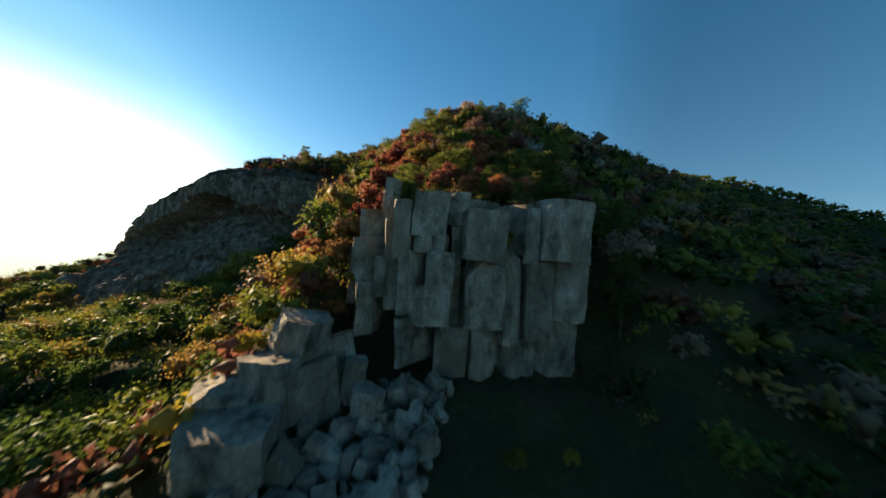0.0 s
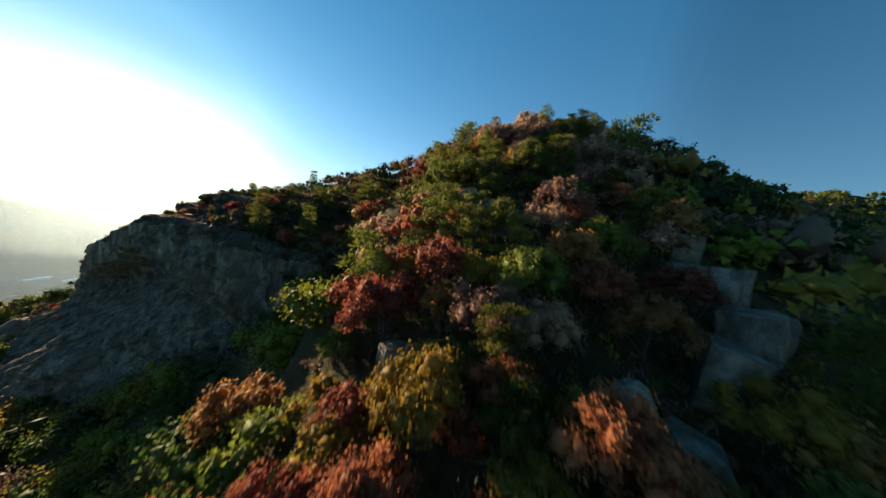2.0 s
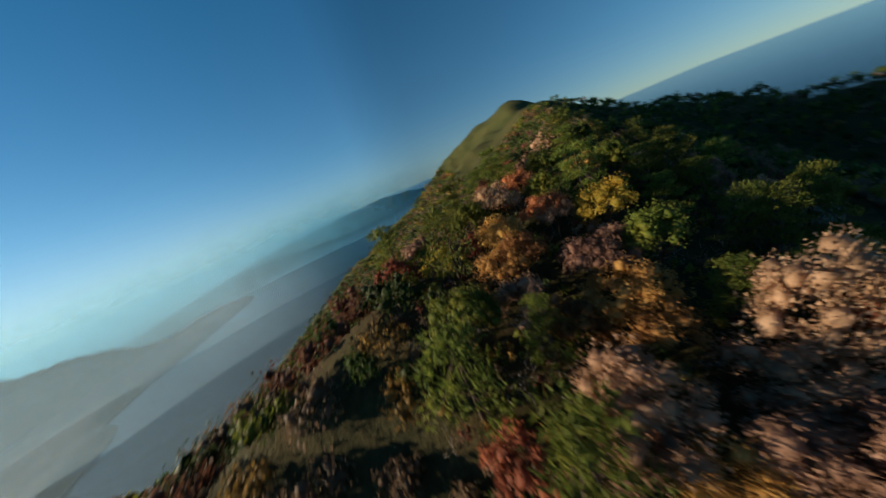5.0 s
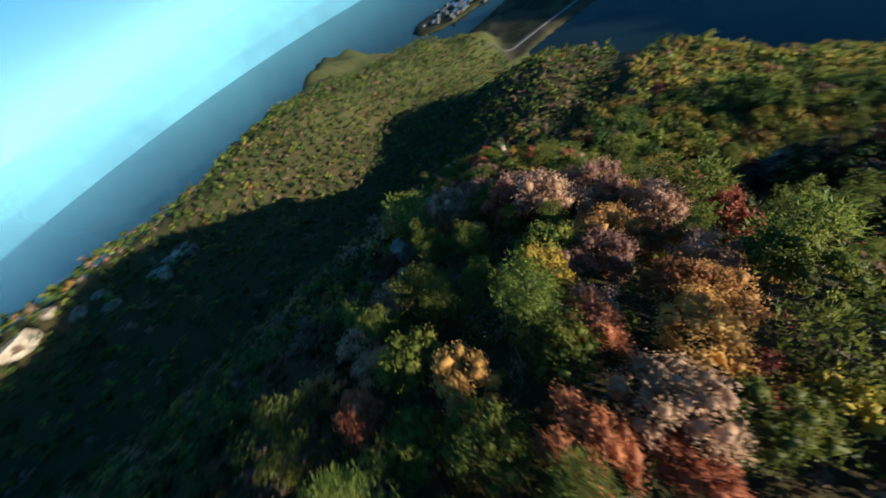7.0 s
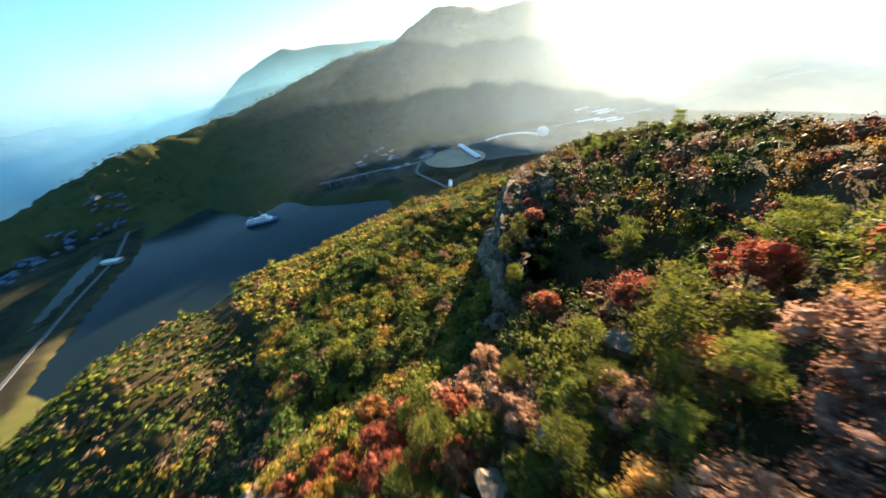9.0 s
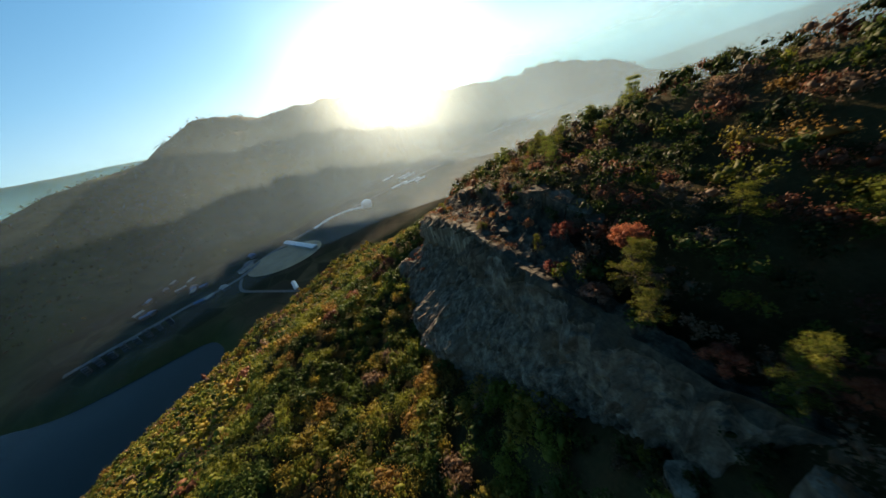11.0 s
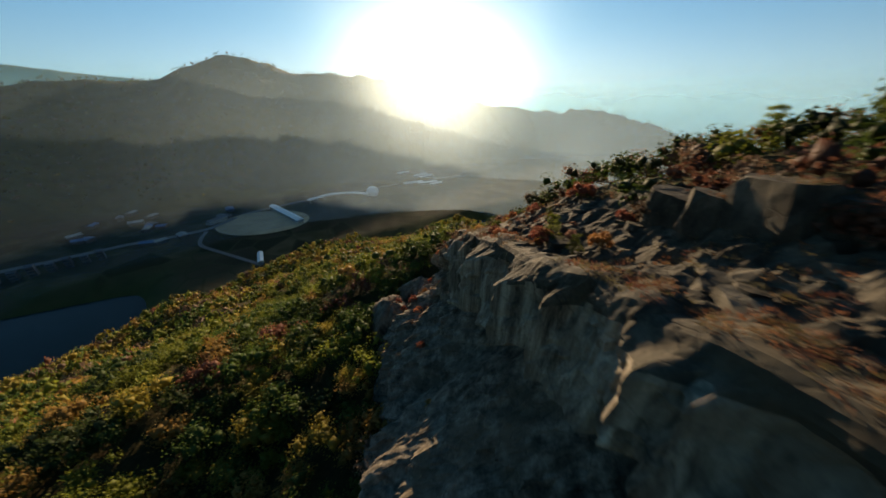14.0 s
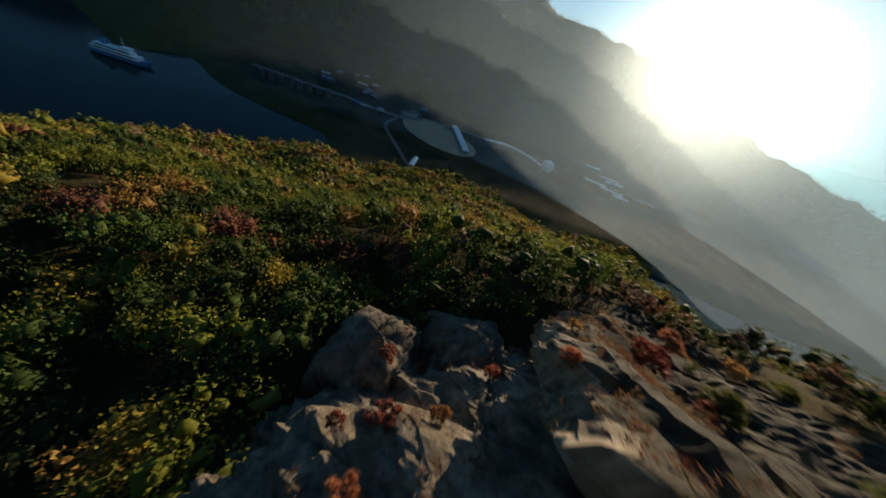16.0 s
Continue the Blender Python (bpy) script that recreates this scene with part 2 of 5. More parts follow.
def mist_material(name, tone, sunward):
    m = Mat(name)
    geo, sep = m.n.new("ShaderNodeNewGeometry"), m.n.new("ShaderNodeSeparateXYZ")
    m.l.new(geo.outputs["Position"], sep.inputs[0])
    low = m.node("ShaderNodeMapRange", From_Min=-150.0, From_Max=210.0, To_Min=1.0, To_Max=0.0)
    m.l.new(sep.outputs["Z"], low.inputs[0])
    thick = m.n.new("ShaderNodeMath")
    thick.operation = "MULTIPLY"
    fade = m.n.new("ShaderNodeMath")
    fade.operation = "MULTIPLY"
    m.l.new(low.outputs[0], fade.inputs[0])
    m.l.new(m.attr("fade").outputs["Fac"], fade.inputs[1])
    m.l.new(fade.outputs[0], thick.inputs[0])
    m.l.new(m.ramp(m.noise(0.004, 4, 0.5), (0.3, (0.10, 0.10, 0.10)), (0.7, (0.19, 0.19, 0.19))), thick.inputs[1])
    clear, dim, ahead = m.n.new("ShaderNodeBsdfTransparent"), m.n.new("ShaderNodeBsdfTranslucent"), m.n.new("ShaderNodeBsdfRefraction")
    # haze and sun glare put into tinted sheets; tone sets the haze colour
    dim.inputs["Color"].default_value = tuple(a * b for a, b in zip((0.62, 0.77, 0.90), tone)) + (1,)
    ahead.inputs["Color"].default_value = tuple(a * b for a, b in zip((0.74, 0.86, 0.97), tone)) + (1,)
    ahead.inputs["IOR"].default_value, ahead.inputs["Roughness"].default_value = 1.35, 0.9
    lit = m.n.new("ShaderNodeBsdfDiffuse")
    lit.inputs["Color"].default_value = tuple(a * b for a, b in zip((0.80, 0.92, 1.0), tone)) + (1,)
    both = m.n.new("ShaderNodeMixShader")
    both.inputs[0].default_value = sunward
    m.l.new(dim.outputs[0], both.inputs[1])
    m.l.new(lit.outputs[0], both.inputs[2])
    drops, veil = m.n.new("ShaderNodeMixShader"), m.n.new("ShaderNodeMixShader")
    drops.inputs[0].default_value = 0.26
    m.l.new(both.outputs[0], drops.inputs[1])
    m.l.new(ahead.outputs[0], drops.inputs[2])
    m.l.new(thick.outputs[0], veil.inputs[0])
    m.l.new(clear.outputs[0], veil.inputs[1])
    m.l.new(drops.outputs[0], veil.inputs[2])
    m.l.new(veil.outputs[0], m.n["Material Output"].inputs["Surface"])
    return m.m


# haze colours for the added sheets: near neutral inland, teal over the sea
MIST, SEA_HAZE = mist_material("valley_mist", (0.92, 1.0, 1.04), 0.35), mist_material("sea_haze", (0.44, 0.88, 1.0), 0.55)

# ---- the lie of the land ----
SEA = -140.0
# Crest lines (x, y, height), how steeply the land falls on either hand, and how round the crest is.
CRESTS = [
    ([(26, 13, 0.5), (36, 22, 8.3), (48, 30, 17.6), (58, 34, 24.4), (70, 38, 31.2), (80, 41, 37.5)], 0.82, 5),
    ([(80, 41, 37.5), (99, 29, 41.5), (112, 16, 36), (150, 0, 37), (200, -20, 43), (260, -40, 50)], 0.72, 8),
    ([(80, 41, 37.5), (75, 58, 34), (69, 74, 28.5), (64, 90, 25.5), (55, 104, 21.5), (47, 114, 16)], 0.68, 6),
    ([(47, 114, 16), (42, 128, 6.5), (36, 142, -4), (30, 165, -18)], 0.50, 6),
    # the wooded shoulder on the sunny side, with its brow above the valley
    ([(2, 14, -20), (-40, 9, -26), (-115, 4, -35), (-190, -14, -74), (-260, -44, -135)], 0.42, 14),
    ([(14, 57, -22), (-20, 58, -26), (-50, 58, -30), (-118, 58, -43), (-190, 60, -84), (-250, 70, -138)], 0.40, 14),
    ([(8, 100, -24), (-50, 110, -37), (-106, 115, -53), (-170, 130, -98), (-220, 150, -138)], 0.40, 14),
    ([(4, 142, -38), (-60, 185, -54), (-108, 222, -75), (-150, 260, -118)], 0.40, 14),
    ([(16, 170, -37), (-30, 240, -57), (-70, 285, -76), (-100, 330, -118)], 0.40, 14),
    ([(34, 180, -31), (36, 250, -50), (39, 314, -73), (40, 380, -118)], 0.42, 14),
    ([(70, 92, 24), (110, 180, -10), (130, 280, -60), (120, 360, -115)], 0.50, 12),
    ([(236, -106, 25), (208, -100, 17), (180, -108, 13), (152, -119, 14), (130, -120, 17), (90, -136, 8), (46, -155, -2), (-24, -176, -12), (-176, -184, -40), (-295, -170, -72), (-400, -130, -112), (-440, -100, -138)], 0.50, 10),
    ([(-60, -250, -30), (-260, -360, -70), (-430, -480, -95), (-520, -560, -140)], 0.45, 15),
    ([(260, -40, 50), (420, -70, 74), (500, -100, 40), (560, -120, -60)], 0.5, 12),
    # the far side of the valley
    ([(-880, 380, -25), (-860, 560, -5), (-740, 800, 52), (-640, 940, 60), (-575, 1000, 106), (-545, 1028, 120), (-515, 1054, 124), (-485, 1080, 118), (-400, 1150, 92),
      (-220, 1290, 96), (0, 1400, 62), (250, 1400, 4), (500, 1370, -22), (700, 1260, -16), (850, 1150, -62), (930, 1070, -125)], 0.50, 25),
    ([(-880, 380, -25), (-925, 200, -36), (-940, 3, -80), (-900, -120, -130)], 0.45, 14),
    ([(-860, 560, -5), (-690, 390, -70), (-520, 265, -122), (-470, 225, -139)], 0.40, 20),
    ([(-515, 1054, 112), (-440, 800, 0), (-380, 600, -90)], 0.50, 20),
    ([(-740, 800, 52), (-620, 580, -50), (-500, 400, -112)], 0.46, 20),
    ([(-880, 380, -25), (-760, 230, -95), (-640, 130, -136)], 0.40, 20),
    ([(-220, 1290, 96), (-230, 1050, 0), (-220, 820, -100)], 0.45, 25),
    ([(0, 1400, 62), (20, 1150, -20), (30, 950, -105)], 0.45, 25),
    ([(250, 1400, 4), (230, 1150, -60), (200, 980, -112)], 0.45, 25),
    ([(-2500, 1000, -140), (-2150, 1280, 90), (-1900, 1420, 165), (-1500, 1750, 120), (-900, 2300, 60)], 0.42, 60),
    ([(1000, 1250, -120), (1900, 1100, -70), (2500, 400, -50), (2600, -200, -140)], 0.3, 80),
]
# Low land by the water: line, half width, level.
FLATS = [
    ([(-400, 400), (-300, 440), (-200, 480), (-100, 560), (0, 680), (200, 780), (600, 860), (1000, 880)], 130, -128.0),
    ([(-170, 370), (-180, 430), (60, 560), (400, 700)], 85, -128.0),
    ([(-335, -118), (-430, -60), (-520, 0), (-600, 60), (-720, 110)], 32, -137.0),
    ([(-430, -150), (-560, -100), (-700, -20), (-820, 80), (-860, 130)], 75, -137.0),
    ([(-600, -300), (-680, -240), (-800, -120)], 70, -136.0),
]


def along(points, x, y):
    """Distance from (x, y) to a line, and the line's remaining value there."""
    best = np.full(x.shape, 1e9)
    val = np.zeros(x.shape)
    for a, b in zip(points[:-1], points[1:]):
        dx, dy = b[0] - a[0], b[1] - a[1]
        s = np.clip(((x - a[0]) * dx + (y - a[1]) * dy) / (dx * dx + dy * dy), 0, 1)
        d = np.hypot(x - a[0] - s * dx, y - a[1] - s * dy)
        near = d < best
        best = np.where(near, d, best)
        if len(a) > 2:
            val = np.where(near, a[2] + s * (b[2] - a[2]), val)
    return best, val


_rng = np.random.RandomState(7)
_lat = _rng.rand(256, 256)


def vnoise(x, y):
    """Smooth value noise between 0 and 1."""
    xi, yi = np.floor(x).astype(int), np.floor(y).astype(int)
    fx, fy = x - xi, y - yi
    fx, fy = fx * fx * (3 - 2 * fx), fy * fy * (3 - 2 * fy)
    a, b = _lat[xi % 256, yi % 256], _lat[(xi + 1) % 256, yi % 256]
    c, d = _lat[xi % 256, (yi + 1) % 256], _lat[(xi + 1) % 256, (yi + 1) % 256]
    return (a * (1 - fx) + b * fx) * (1 - fy) + (c * (1 - fx) + d * fx) * fy


def fbm(x, y, octaves=5):
    total, amp, norm = 0, 1.0, 0
    for k in range(octaves):
        total = total + amp * (vnoise(x * 2**k + 17 * k, y * 2**k + 31 * k) - 0.5)
        norm += amp
        amp *= 0.5
    return total / norm


# The brink of the big cliff, from its foot on the slope to the point above the valley, and how high the wall stands there.
BRINK = [(46, 50, 1), (41.5, 55, 6), (38.3, 59, 13), (34.6, 68, 22), (31.6, 76, 29), (29.8, 83, 32), (28.2, 89.5, 34), (26.8, 98, 35), (25.6, 106.5, 35), (24.2, 113, 34),
         (23.0, 120, 31), (22.2, 128, 27), (21.3, 135, 22), (20.6, 143, 16), (21.2, 150, 10), (23.5, 160, 5)]


def brink_z(y):
    ys = np.array([45, 58, 70, 89, 98, 106.7, 113, 120, 130, 138, 148, 160, 172.0])
    zs = np.array([11, 13.2, 15.0, 15.6, 13.6, 11.2, 9.3, 7.2, 3.7, -2.6, -9.2, -12, -15.0])
    return sum(np.interp(np.asarray(y, float) + d, ys, zs) for d in (-3, -1, 1, 3)) / 4


def brink_side(x, y):
    """Signed distance to the brink (west of it is positive) and the drop there."""
    best = np.full(np.shape(x), 1e9)
    sign, drop = np.zeros(np.shape(x)), np.zeros(np.shape(x))
    for a, b in zip(BRINK[:-1], BRINK[1:]):
        dx, dy = b[0] - a[0], b[1] - a[1]
        raw = ((x - a[0]) * dx + (y - a[1]) * dy) / (dx * dx + dy * dy)
        s = np.clip(raw, 0, 1)
        d = np.hypot(x - a[0] - s * dx, y - a[1] - s * dy)
        side = np.where((x - a[0]) * dy - (y - a[1]) * dx < 0, 1.0, -1.0)
        near = d < best
        best = np.where(near, d, best)
        sign = np.where(near, side, sign)
        drop = np.where(near, a[2] + s * (b[2] - a[2]), drop)
    return best * sign, drop


def smooth(a, b, v):
    t = np.clip((v - a) / (b - a), 0, 1)
    return t * t * (3 - 2 * t)


def height(x, y):
    x, y = np.asarray(x, float), np.asarray(y, float)
    wx, wy = x + 26 * fbm(x / 140, y / 140, 3), y + 26 * fbm(x / 140 + 9, y / 140 + 5, 3)
    near = np.exp(-((x - 50) ** 2 + (y - 60) ** 2) / 240.0**2)
    wx, wy = near * x + (1 - near) * wx, near * y + (1 - near) * wy
    k, total = 1.4, np.exp(np.full(x.shape, -160.0) / 1.4)
    for line, slope, rnd in CRESTS:
        d, z = along(line, wx, wy)
        total = total + np.exp((z - slope * (np.sqrt(d * d + rnd * rnd) - rnd)) / k)
    top = k * np.log(total)
    h = top
    for line, half, level in FLATS:
        d, _ = along([(*p,) for p in line], x, y)
        k = 1 - smooth(half * 0.75, half * 1.25, d)
        k = k * (1 - smooth(level + 3, level + 30, h))
        h = h * (1 - k) + level * k
    big = np.hypot(x - 40, y - 60)
    rough = np.clip(big / 500, 0.0, 1.0)
    h = h + (0.06 + 0.94 * smooth(-127, -112, h)) * (fbm(x / 40, y / 40) * (5 + 26 * rough) + fbm(x / 9, y / 9) * 2.2)
    h = h - 17.0 * np.exp(-((x - 18) / np.where(x < 18, 32, 23)) ** 2 - ((y - 68) / 23) ** 2)
    # the steep step below the ridge's sunny flank
    n, a = -0.61 * (x - 26) + 0.79 * (y - 13), 0.79 * (x - 26) + 0.61 * (y - 13)
    h = h - 8.0 * smooth(17, 22.5, n) * (1 - smooth(30, 44, n)) * smooth(-14, -6, a) * (1 - smooth(22, 32, a))
    # the shelf above the cliff, and the cut below its brink
    side, drop = brink_side(x, y)
    shelf = brink_z(y) + fbm(x / 5, y / 5) * 1.6
    lean = shelf + np.clip(-side - 3, 0, 40) * 0.50
    k = smooth(52, 64, y) * (1 - smooth(142, 170, y)) * smooth(-26, -12, side) * (1 - smooth(0.5, 3, side))
    h = h * (1 - k) + lean * k
    k = smooth(54, 62, y) * (1 - smooth(150, 170, y)) * smooth(-10.5, -8.0, side) * (1 - smooth(32, 60, side))
    h = h * (1 - k) + np.minimum(h, shelf - drop + 1.5 - 0.22 * np.clip(side - 4, 0, 60)) * k
    # the drop before the rock tower
    ahead, across = -((x - 19) * 0.83 + (y - 9) * 0.56), (x - 19) * 0.56 - (y - 9) * 0.83
    k = smooth(-5.2, -3.2, ahead) * (1 - smooth(10, 13, np.abs(across))) * (1 - smooth(14, 30, ahead))
    return h * (1 - k) + np.minimum(h, -10.5 - 0.33 * np.clip(ahead, 0, 30)) * k


def ground_z(x, y):
    return float(height(np.array([x]), np.array([y]))[0])


def surface_z(x, y):
    """The ground, or the rock shelf where the cliff's top covers it."""
    side, _ = brink_side(np.array([x], float), np.array([y], float))
    if 56 < y < 158 and -12 < side[0] < 0.5:
        return float(brink_z(y) + fbm(np.array([x / 5]), np.array([y / 5]))[0] * 1.6 + max(0, -side[0] - 3) * 0.5)
    return ground_z(x, y)


def grid_axis(centre, count, inner, reach):
    u = np.linspace(-1, 1, count)
    return centre + inner * u + (reach - inner) * np.sign(u) * np.abs(u) ** 5


def mesh_object(name, verts, faces, material, smoothed=True, parent=None):
    me = bpy.data.meshes.new(name)
    me.from_pydata([tuple(v) for v in verts], [], faces)
    me.materials.append(material)
    if smoothed:
        me.polygons.foreach_set("use_smooth", [True] * len(me.polygons))
    ob = new(name, me)
    if parent:
        ob.parent = parent
    return ob


def grid_mesh(name, xs, ys, zs, material):
    """A sheet over a grid, from arrays."""
    ny, nx = zs.shape
    me = bpy.data.meshes.new(name)
    me.vertices.add(nx * ny)
    co = np.stack([np.broadcast_to(xs, zs.shape), np.broadcast_to(ys, zs.shape), zs], -1).reshape(-1)
    me.vertices.foreach_set("co", co.astype(np.float32))
    i = np.arange(nx * ny).reshape(ny, nx)
    quads = np.stack([i[:-1, :-1], i[:-1, 1:], i[1:, 1:], i[1:, :-1]], -1).reshape(-1, 4)
    me.loops.add(quads.size)
    me.loops.foreach_set("vertex_index", quads.reshape(-1).astype(np.int32))
    me.polygons.add(len(quads))
    me.polygons.foreach_set("loop_start", np.arange(0, quads.size, 4).astype(np.int32))
    me.polygons.foreach_set("use_smooth", np.ones(len(quads), bool))
    me.update(calc_edges=True)
    me.materials.append(material)
    return new(name, me)


def point_attribute(ob, name, values):
    ob.data.attributes.new(name, "FLOAT", "POINT").data.foreach_set("value", np.asarray(values, np.float32).reshape(-1))


gx, gy = grid_axis(40, 390, 190, 4200)[None, :], grid_axis(70, 390, 190, 4200)[:, None]
gz = height(gx + 0 * gy, gy + 0 * gx)
ground = tagged(grid_mesh("ground", gx, gy, gz, GROUND), "steep mountain ground of soil, leaf litter and bare rock", "ground", kind="structure")
X, Y = gx + 0 * gy, gy + 0 * gx
gzy, gzx = np.gradient(gz)
steep = np.hypot(gzx / np.gradient(gx[0])[None, :], gzy / np.gradient(gy[:, 0])[:, None])
side0, _ = brink_side(X, Y)
bare = smooth(1.1, 1.8, steep) * 0.25 + (1 - smooth(4, 9, np.abs(side0 + 4))) * smooth(72, 84, Y) * (1 - smooth(146, 156, Y)) * 0.55
far = smooth(170, 320, np.hypot(X - 50, Y - 70))
flat = np.zeros_like(gz)
for line, half, level in FLATS:
    dist, _ = along(line, X, Y)
    flat = np.maximum(flat, (1 - smooth(half * 0.6, half * 1.1, dist)) * (1 - smooth(level + 6, level + 14, gz)))
point_attribute(ground, "rock", bare)
point_attribute(ground, "far", far)
point_attribute(ground, "flat", flat)

wx_, wy_ = np.linspace(-4600, 4600, 3)[None, :], np.linspace(-4600, 4600, 3)[:, None]
water = tagged(grid_mesh("water", wx_, wy_, np.full((3, 3), SEA), WATER), "calm blue-grey sea and harbour water", "water", kind="structure")


# ---- small tools ----
def part(name, verts, faces, material, parent=None, label="", smoothed=False):
    ob = mesh_object(name, verts, faces, material, smoothed, parent)
    if label:
        tagged(ob, label)
    return ob


def empty(name, m=None):
    ob = new(name)
    if m is not None:
        ob.matrix_world = m
    return ob


def box_data(sx, sy, sz, x=0, y=0, z=0):
    """A box whose foot stands at z."""
    v = [(x + a * sx / 2, y + b * sy / 2, z + c * sz) for c in (0, 1) for a, b in ((-1, -1), (1, -1), (1, 1), (-1, 1))]
    return v, [(3, 2, 1, 0), (4, 5, 6, 7), (0, 1, 5, 4), (1, 2, 6, 5), (2, 3, 7, 6), (3, 0, 4, 7)]


def split_block(name, w, d, h, seed, material=None, chips=5, fine=3):
    """A block split off along flat joints, its foot at z = 0: sharp edges, broken corners, slightly uneven faces."""
    rnd = random.Random(seed)
    bm = bmesh.new()
    bmesh.ops.create_cube(bm, size=1.0)
    for v in bm.verts:
        v.co = Vector((v.co.x * w * rnd.uniform(0.88, 1.06), v.co.y * d * rnd.uniform(0.9, 1.05), v.co.z * h + rnd.uniform(-0.05, 0.05) * min(w, h)))
    for _ in range(chips):
        n = Vector((rnd.choice((-1, 1)) * rnd.uniform(0.3, 1), rnd.choice((-1, -1, 1)) * rnd.uniform(0.3, 1), rnd.uniform(-0.5, 1) if rnd.random() < 0.6 else 0)).normalized()
        reach_ = max(v.co.dot(n) for v in bm.verts) - rnd.uniform(0.05, 0.28) * min(w, d, h)
        bmesh.ops.bisect_plane(bm, geom=bm.verts[:] + bm.edges[:] + bm.faces[:], plane_co=n * reach_, plane_no=n, clear_outer=True)
        bmesh.ops.holes_fill(bm, edges=[e for e in bm.edges if e.is_boundary], sides=0)
    bmesh.ops.triangulate(bm, faces=bm.faces[:])
    for _ in range(fine):
        long_ = [e for e in bm.edges if e.calc_length() > 0.42]
        bmesh.ops.subdivide_edges(bm, edges=long_, cuts=1)
        bmesh.ops.triangulate(bm, faces=bm.faces[:])
    off = Vector((rnd.uniform(-50, 50), rnd.uniform(-50, 50), rnd.uniform(-50, 50)))
    low = -min(v.co.z for v in bm.verts)
    for v in bm.verts:
        v.co += noise.noise_vector(v.co * 0.7 + off) * 0.10 + noise.noise_vector(v.co * 2.7 + off) * 0.045
        v.co.z += low
    bmesh.ops.recalc_face_normals(bm, faces=bm.faces[:])
    me = bpy.data.meshes.new(name)
    bm.to_mesh(me)
    bm.free()
    me.materials.append(material or ROCK)
    return me


def weathered_mesh(name, w, d, h, seed, material=None, rings=44, sides=64):
    """A big rounded crag with fissures down its sides, its foot at z = 0."""
    off = seed * 13.7
    e = np.linspace(0, 1, rings)[:, None]
    a = np.linspace(0, 2 * np.pi, sides, endpoint=False)[None, :]
    prof = np.clip(1 - e**4.5, 0, 1) ** 0.55 * (1 - 0.22 * e)
    square = 1 / np.maximum(np.abs(np.cos(a)), np.abs(np.sin(a))) ** 0.55
    u, t = np.cos(a) * 3 + off, np.sin(a) * 3 + e * h / 5
    bulge = 1 + 0.55 * fbm(u / 2.2, t / 2.2 + off) + 0.30 * fbm(u * 1.6 + 9, np.sin(a) * 4.8 + e * h / 14 + off, 4)
    crack = 1 - 0.16 * np.clip(1 - np.abs(2 * vnoise(u * 1.1 + off, np.sin(a) * 3.3 + e * 0.8) - 1) * -1 - 1.75, 0, 1)
    fine = 1 + 0.10 * fbm(u * 6, t * 6 + off, 4)
    r = prof * square * bulge * crack * fine
    x, y = r * np.cos(a) * w / 2, r * np.sin(a) * d / 2
    z = e * h + fbm(x / 1.6 + off, y / 1.6) * 1.5 * smooth(0.5, 1.0, e) + 0 * a
    co = np.stack([x, y, z], -1).reshape(-1, 3)
    i = np.arange(rings * sides).reshape(rings, sides)
    j = np.roll(i, -1, 1)
    quads = np.stack([i[:-1], j[:-1], j[1:], i[1:]], -1).reshape(-1, 4)
    me = bpy.data.meshes.new(name)
    me.from_pydata(co.tolist(), [], quads.tolist())
    me.polygons.foreach_set("use_smooth", np.ones(len(quads), bool))
    me.materials.append(material or ROCK_DARK)
    return me


# ---- the rock tower ----
AX, AY = Vector((0.56, -0.83, 0)), Vector((0.83, 0.56, 0))      # along its face to the south-east, and into the hill
TOWER_FOOT = Vector((18.2, 11.2, 0))


def tower_pose(u, v, z, turn=0.0, lean=0.0):
    p = TOWER_FOOT + AX * u + AY * v
    return Matrix.Translation((p.x, p.y, z)) @ Matrix.Rotation(math.atan2(AX.y, AX.x) + radians(turn), 4, "Z") @ Matrix.Rotation(radians(lean), 4, "Y")


tower = tagged(empty("rock_tower", tower_pose(0, 0, -10)), "tall tower of split and jointed grey rock blocks on the ridge", "rock formation")
